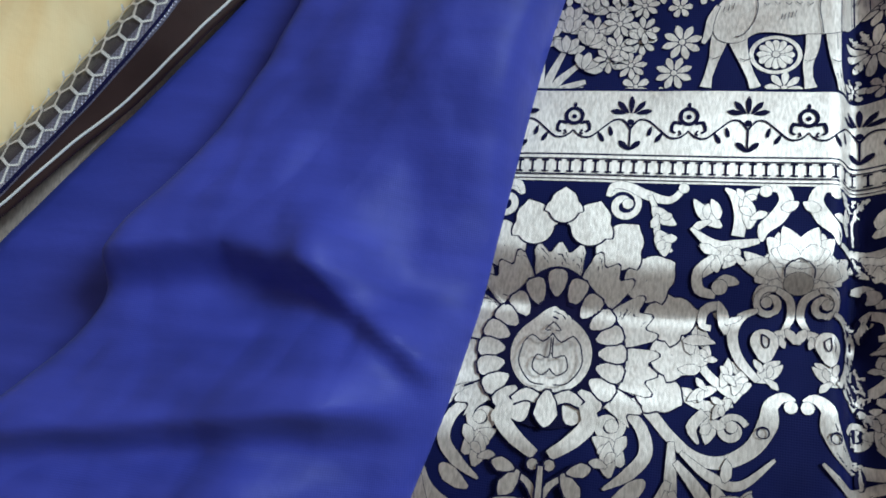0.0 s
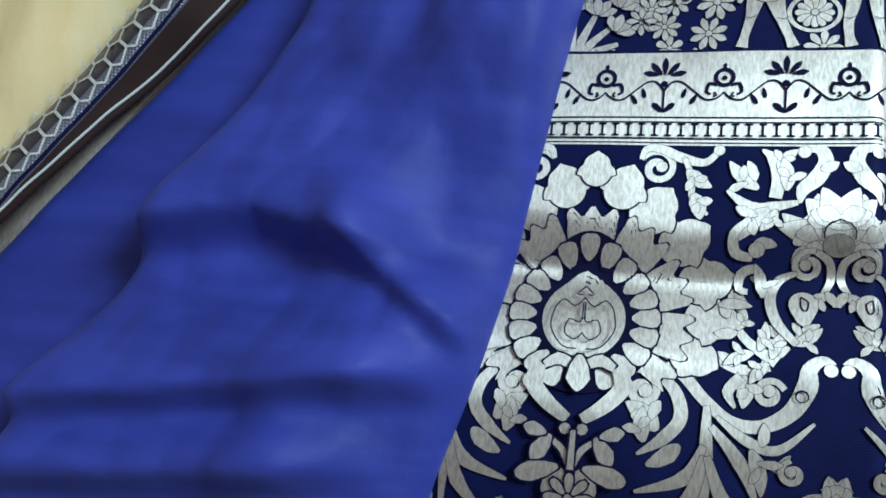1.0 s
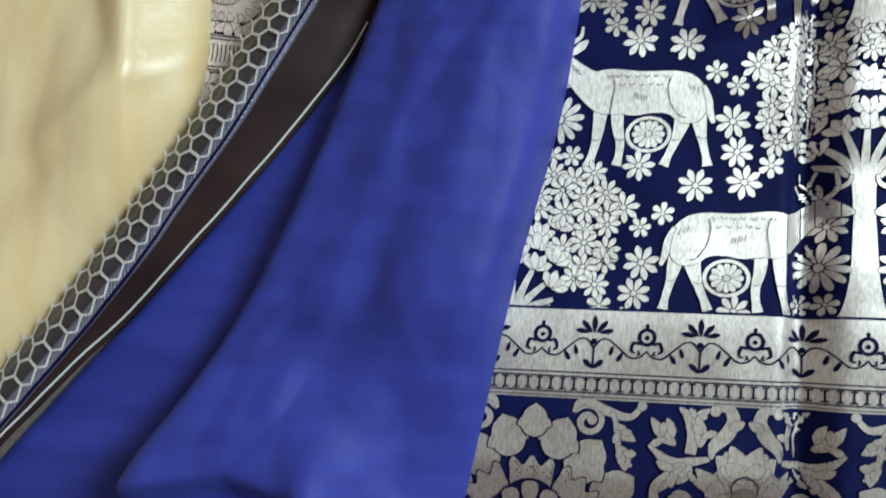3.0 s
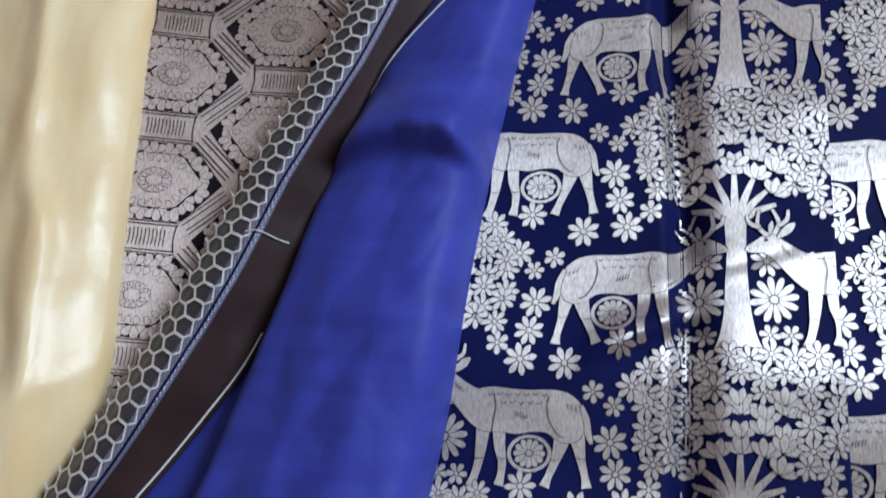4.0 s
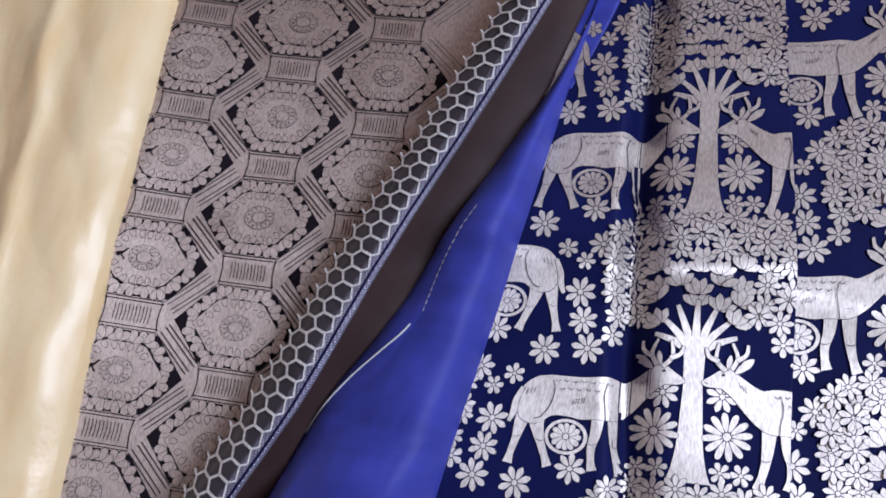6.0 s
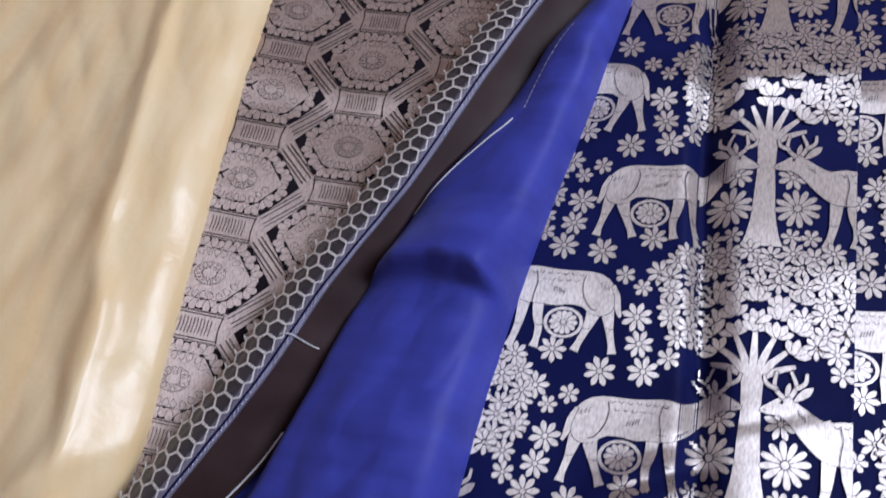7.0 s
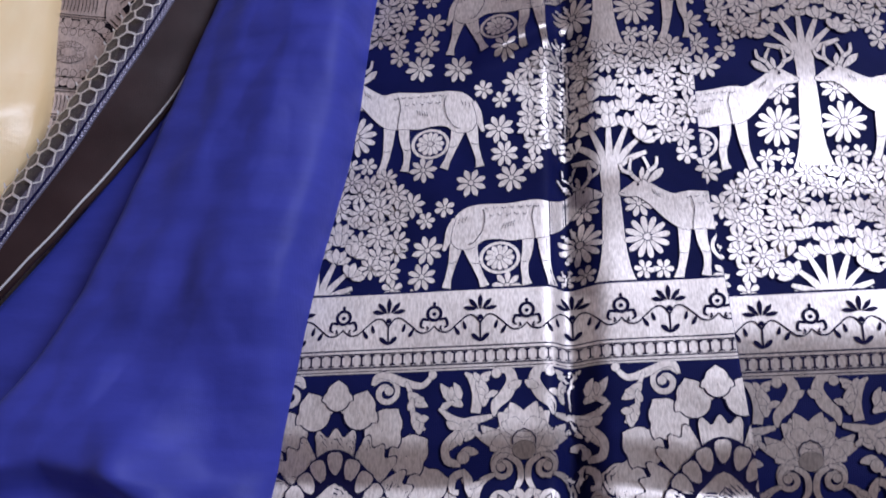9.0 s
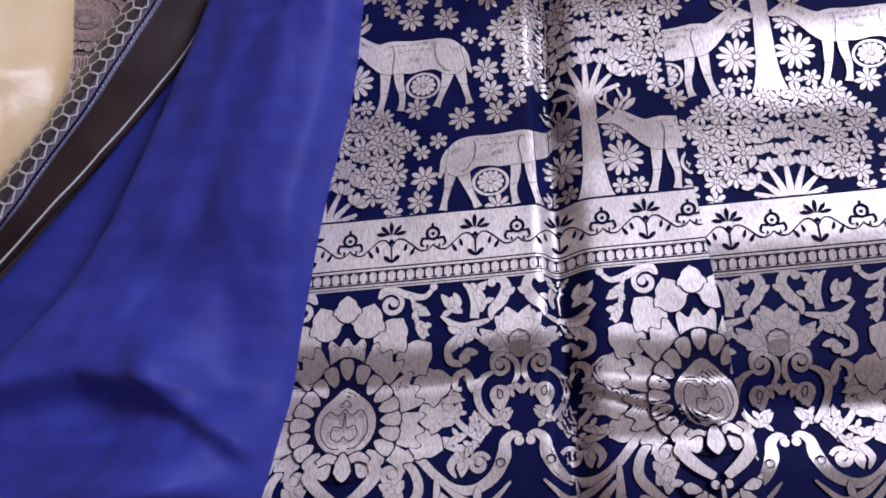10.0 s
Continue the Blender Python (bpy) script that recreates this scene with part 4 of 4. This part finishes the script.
sheet("silk_body", Y0, Y1, FOLD, EDGE, lie_blue, BLUE, dupatta, 110, 0.0028, 0.0035)


def lie_border(x, y):
    d = x - LACE(y)
    return 0.0235 + 0.0035 * rumple(x, y, 0.07, 51) * 0.6 + 0.0008 * rumple(x, y, 0.02, 53) + 0.006 * bell(d - 0.012, 0.014) - 0.0165 * min(max((d - 0.02) / 0.025, 0), 1) - 0.006 * min(max((-d - 0.002) / 0.012, 0), 1)


sheet("hem_strip", Y0, Y1, lambda y: min(PIPE(y), FOLD(y) - 0.004) - 0.002, lambda y: FOLD(y) + 0.012, lambda x, y: 0.0035 + 0.0014 * rumple(x, y, 0.03, 61), BLUE, dupatta, 14, 0.005, 0.003, "plain silk hem beyond the fold")
sheet("satin_band", Y0, Y1, lambda y: LACE(y) + 0.0205, lambda y: min(FOLD(y) + 0.004, PIPE(y) + 0.002), lie_border, BROWN, dupatta, 22, 0.004, 0.003, "brown satin band")
sheet("ribbed_stripe", Y0, Y1, lambda y: LACE(y) + 0.0125, lambda y: LACE(y) + 0.0205, lambda x, y: lie_border(x, y) + 0.0006, STRIPE, dupatta, 6, 0.004, 0.002, "ribbed grey-blue stripe")
sheet("lace_ribbon", Y0, Y1, lambda y: LACE(y) - 0.0125, lambda y: LACE(y) + 0.0125, lambda x, y: lie_border(x, y) + 0.0002, RIBBON, dupatta, 12, 0.004, 0.016, "navy ribbon under the lace")
edge_line = Weave()


def along(s, y):
    """A point s across the lace at y, square to its run."""
    dx = (LACE(y + 0.005) - LACE(y - 0.005)) / 0.01
    n = math.hypot(1, dx)
    return (LACE(y) + s / n, y - s * dx / n)


edge_line.strip([along(0.0165, Y0 + 0.02 * i) for i in range(int((Y1 - Y0) / 0.02))], [0.0007] * int((Y1 - Y0) / 0.02), 0, 1)
border_flat = sampled(lie_border, -0.65, 0.0, Y0, Y1)
edge_line.lay("dark_line", 0, 0, lambda x, y: border_flat(x, y) + 0.0008, [INK], dupatta, lambda y: -9, lambda y: 9, Y0, label="thin dark stripe")


def tube(name, pts, r, mat, parent, flat=1.0, label=""):
    data = bpy.data.curves.new(name, "CURVE")
    data.dimensions, data.bevel_depth, data.bevel_resolution, data.resolution_u = "3D", r, 2, 3
    sp = data.splines.new("POLY")
    sp.points.add(len(pts) - 1)
    for p, q in zip(sp.points, pts):
        p.co = (*q, 1)
    data.materials.append(mat)
    ob = new(name, data)
    ob.parent = parent
    if label:
        ob["label"] = label
    return ob


for start, end, thick in ((Y0, 0.150, 0.0007), (0.296, 0.370, 0.0006)):
    pipe_pts = []
    for i in range(int((end - start) / 0.004)):
        y = start + 0.004 * i
        pipe_pts.append((PIPE(y), y, lie_border(PIPE(y), y) + 0.0008 if PIPE(y) < FOLD(y) - 0.001 else lie_blue(PIPE(y), y) + 0.0004))
    tube("piping", pipe_pts, thick, PIPING, dupatta, label="white corded piping")

net = Weave()
CELL = 0.0098
n_cells = int((Y1 - Y0) / CELL)
for i in range(n_cells):
    y = Y0 + i * CELL
    q = CELL
    for r in range(2):
        s0 = -0.0115 + 0.0115 * r
        o = 0.5 * q * r
        a, b = (s0, y + o), (s0 + 0.0040, y + o + 0.5 * q)
        c = (s0, y + o + q)
        for p0, p1 in ((a, b), (b, c), (b, (s0 + 0.0115, y + o + 0.5 * q))):
            net.strip([along(*p0), along(*p1)], [0.00085, 0.00085], 0, 1)
    s0 = 0.0115
    for p0, p1 in (((s0, y), (s0 + 0.0032, y + 0.3 * q)), ((s0 + 0.0032, y + 0.3 * q), (s0, y + q))):
        net.strip([along(*p0), along(*p1)], [0.00055, 0.00055], 0, 1)
    net.strip([along(-0.0115, y), along(-0.0150, y + 0.2 * q)], [0.0008, 0.0005], 0, 1)
net.lay("lace_net", 0, 0, border_flat, [SILVERTHREAD], dupatta, lambda y: -9, lambda y: 9, Y0, proud=0.0009, label="silver honeycomb lace")

# running stitches on the silk and a loose end of thread
stitch = Weave()
for i in range(16):
    u0, u1 = i / 16, (i + 0.66) / 16
    p = [(-0.151 + 0.024 * u - 0.004 * math.sin(u * math.pi), 0.372 + 0.066 * u) for u in (u0, u1)]
    stitch.strip(p, [0.00032, 0.00032], 0, 1)
silk_flat = sampled(lie_blue, -0.20, -0.08, 0.34, 0.48)
stitch.lay("stitching", 0, 0, silk_flat, [PIPING], dupatta, lambda y: -9, lambda y: 9, proud=0.0005, label="pale running stitches")
THREAD0, THREAD1 = (-0.2729, 0.1987), (-0.2513, 0.1976)
tail = []
for i in range(13):
    u = i / 12
    x, y = THREAD0[0] + (THREAD1[0] - THREAD0[0]) * u, THREAD0[1] + (THREAD1[1] - THREAD0[1]) * u + 0.0012 * math.sin(u * 5)
    tail.append((x, y, lie_border(x, y) + 0.0012 + 0.002 * math.sin(u * math.pi)))
loose = thing("loose_thread", "short pale loose thread lying on the dupatta border", "thread")
tube("strand", tail, 0.0004, PIPING, loose)
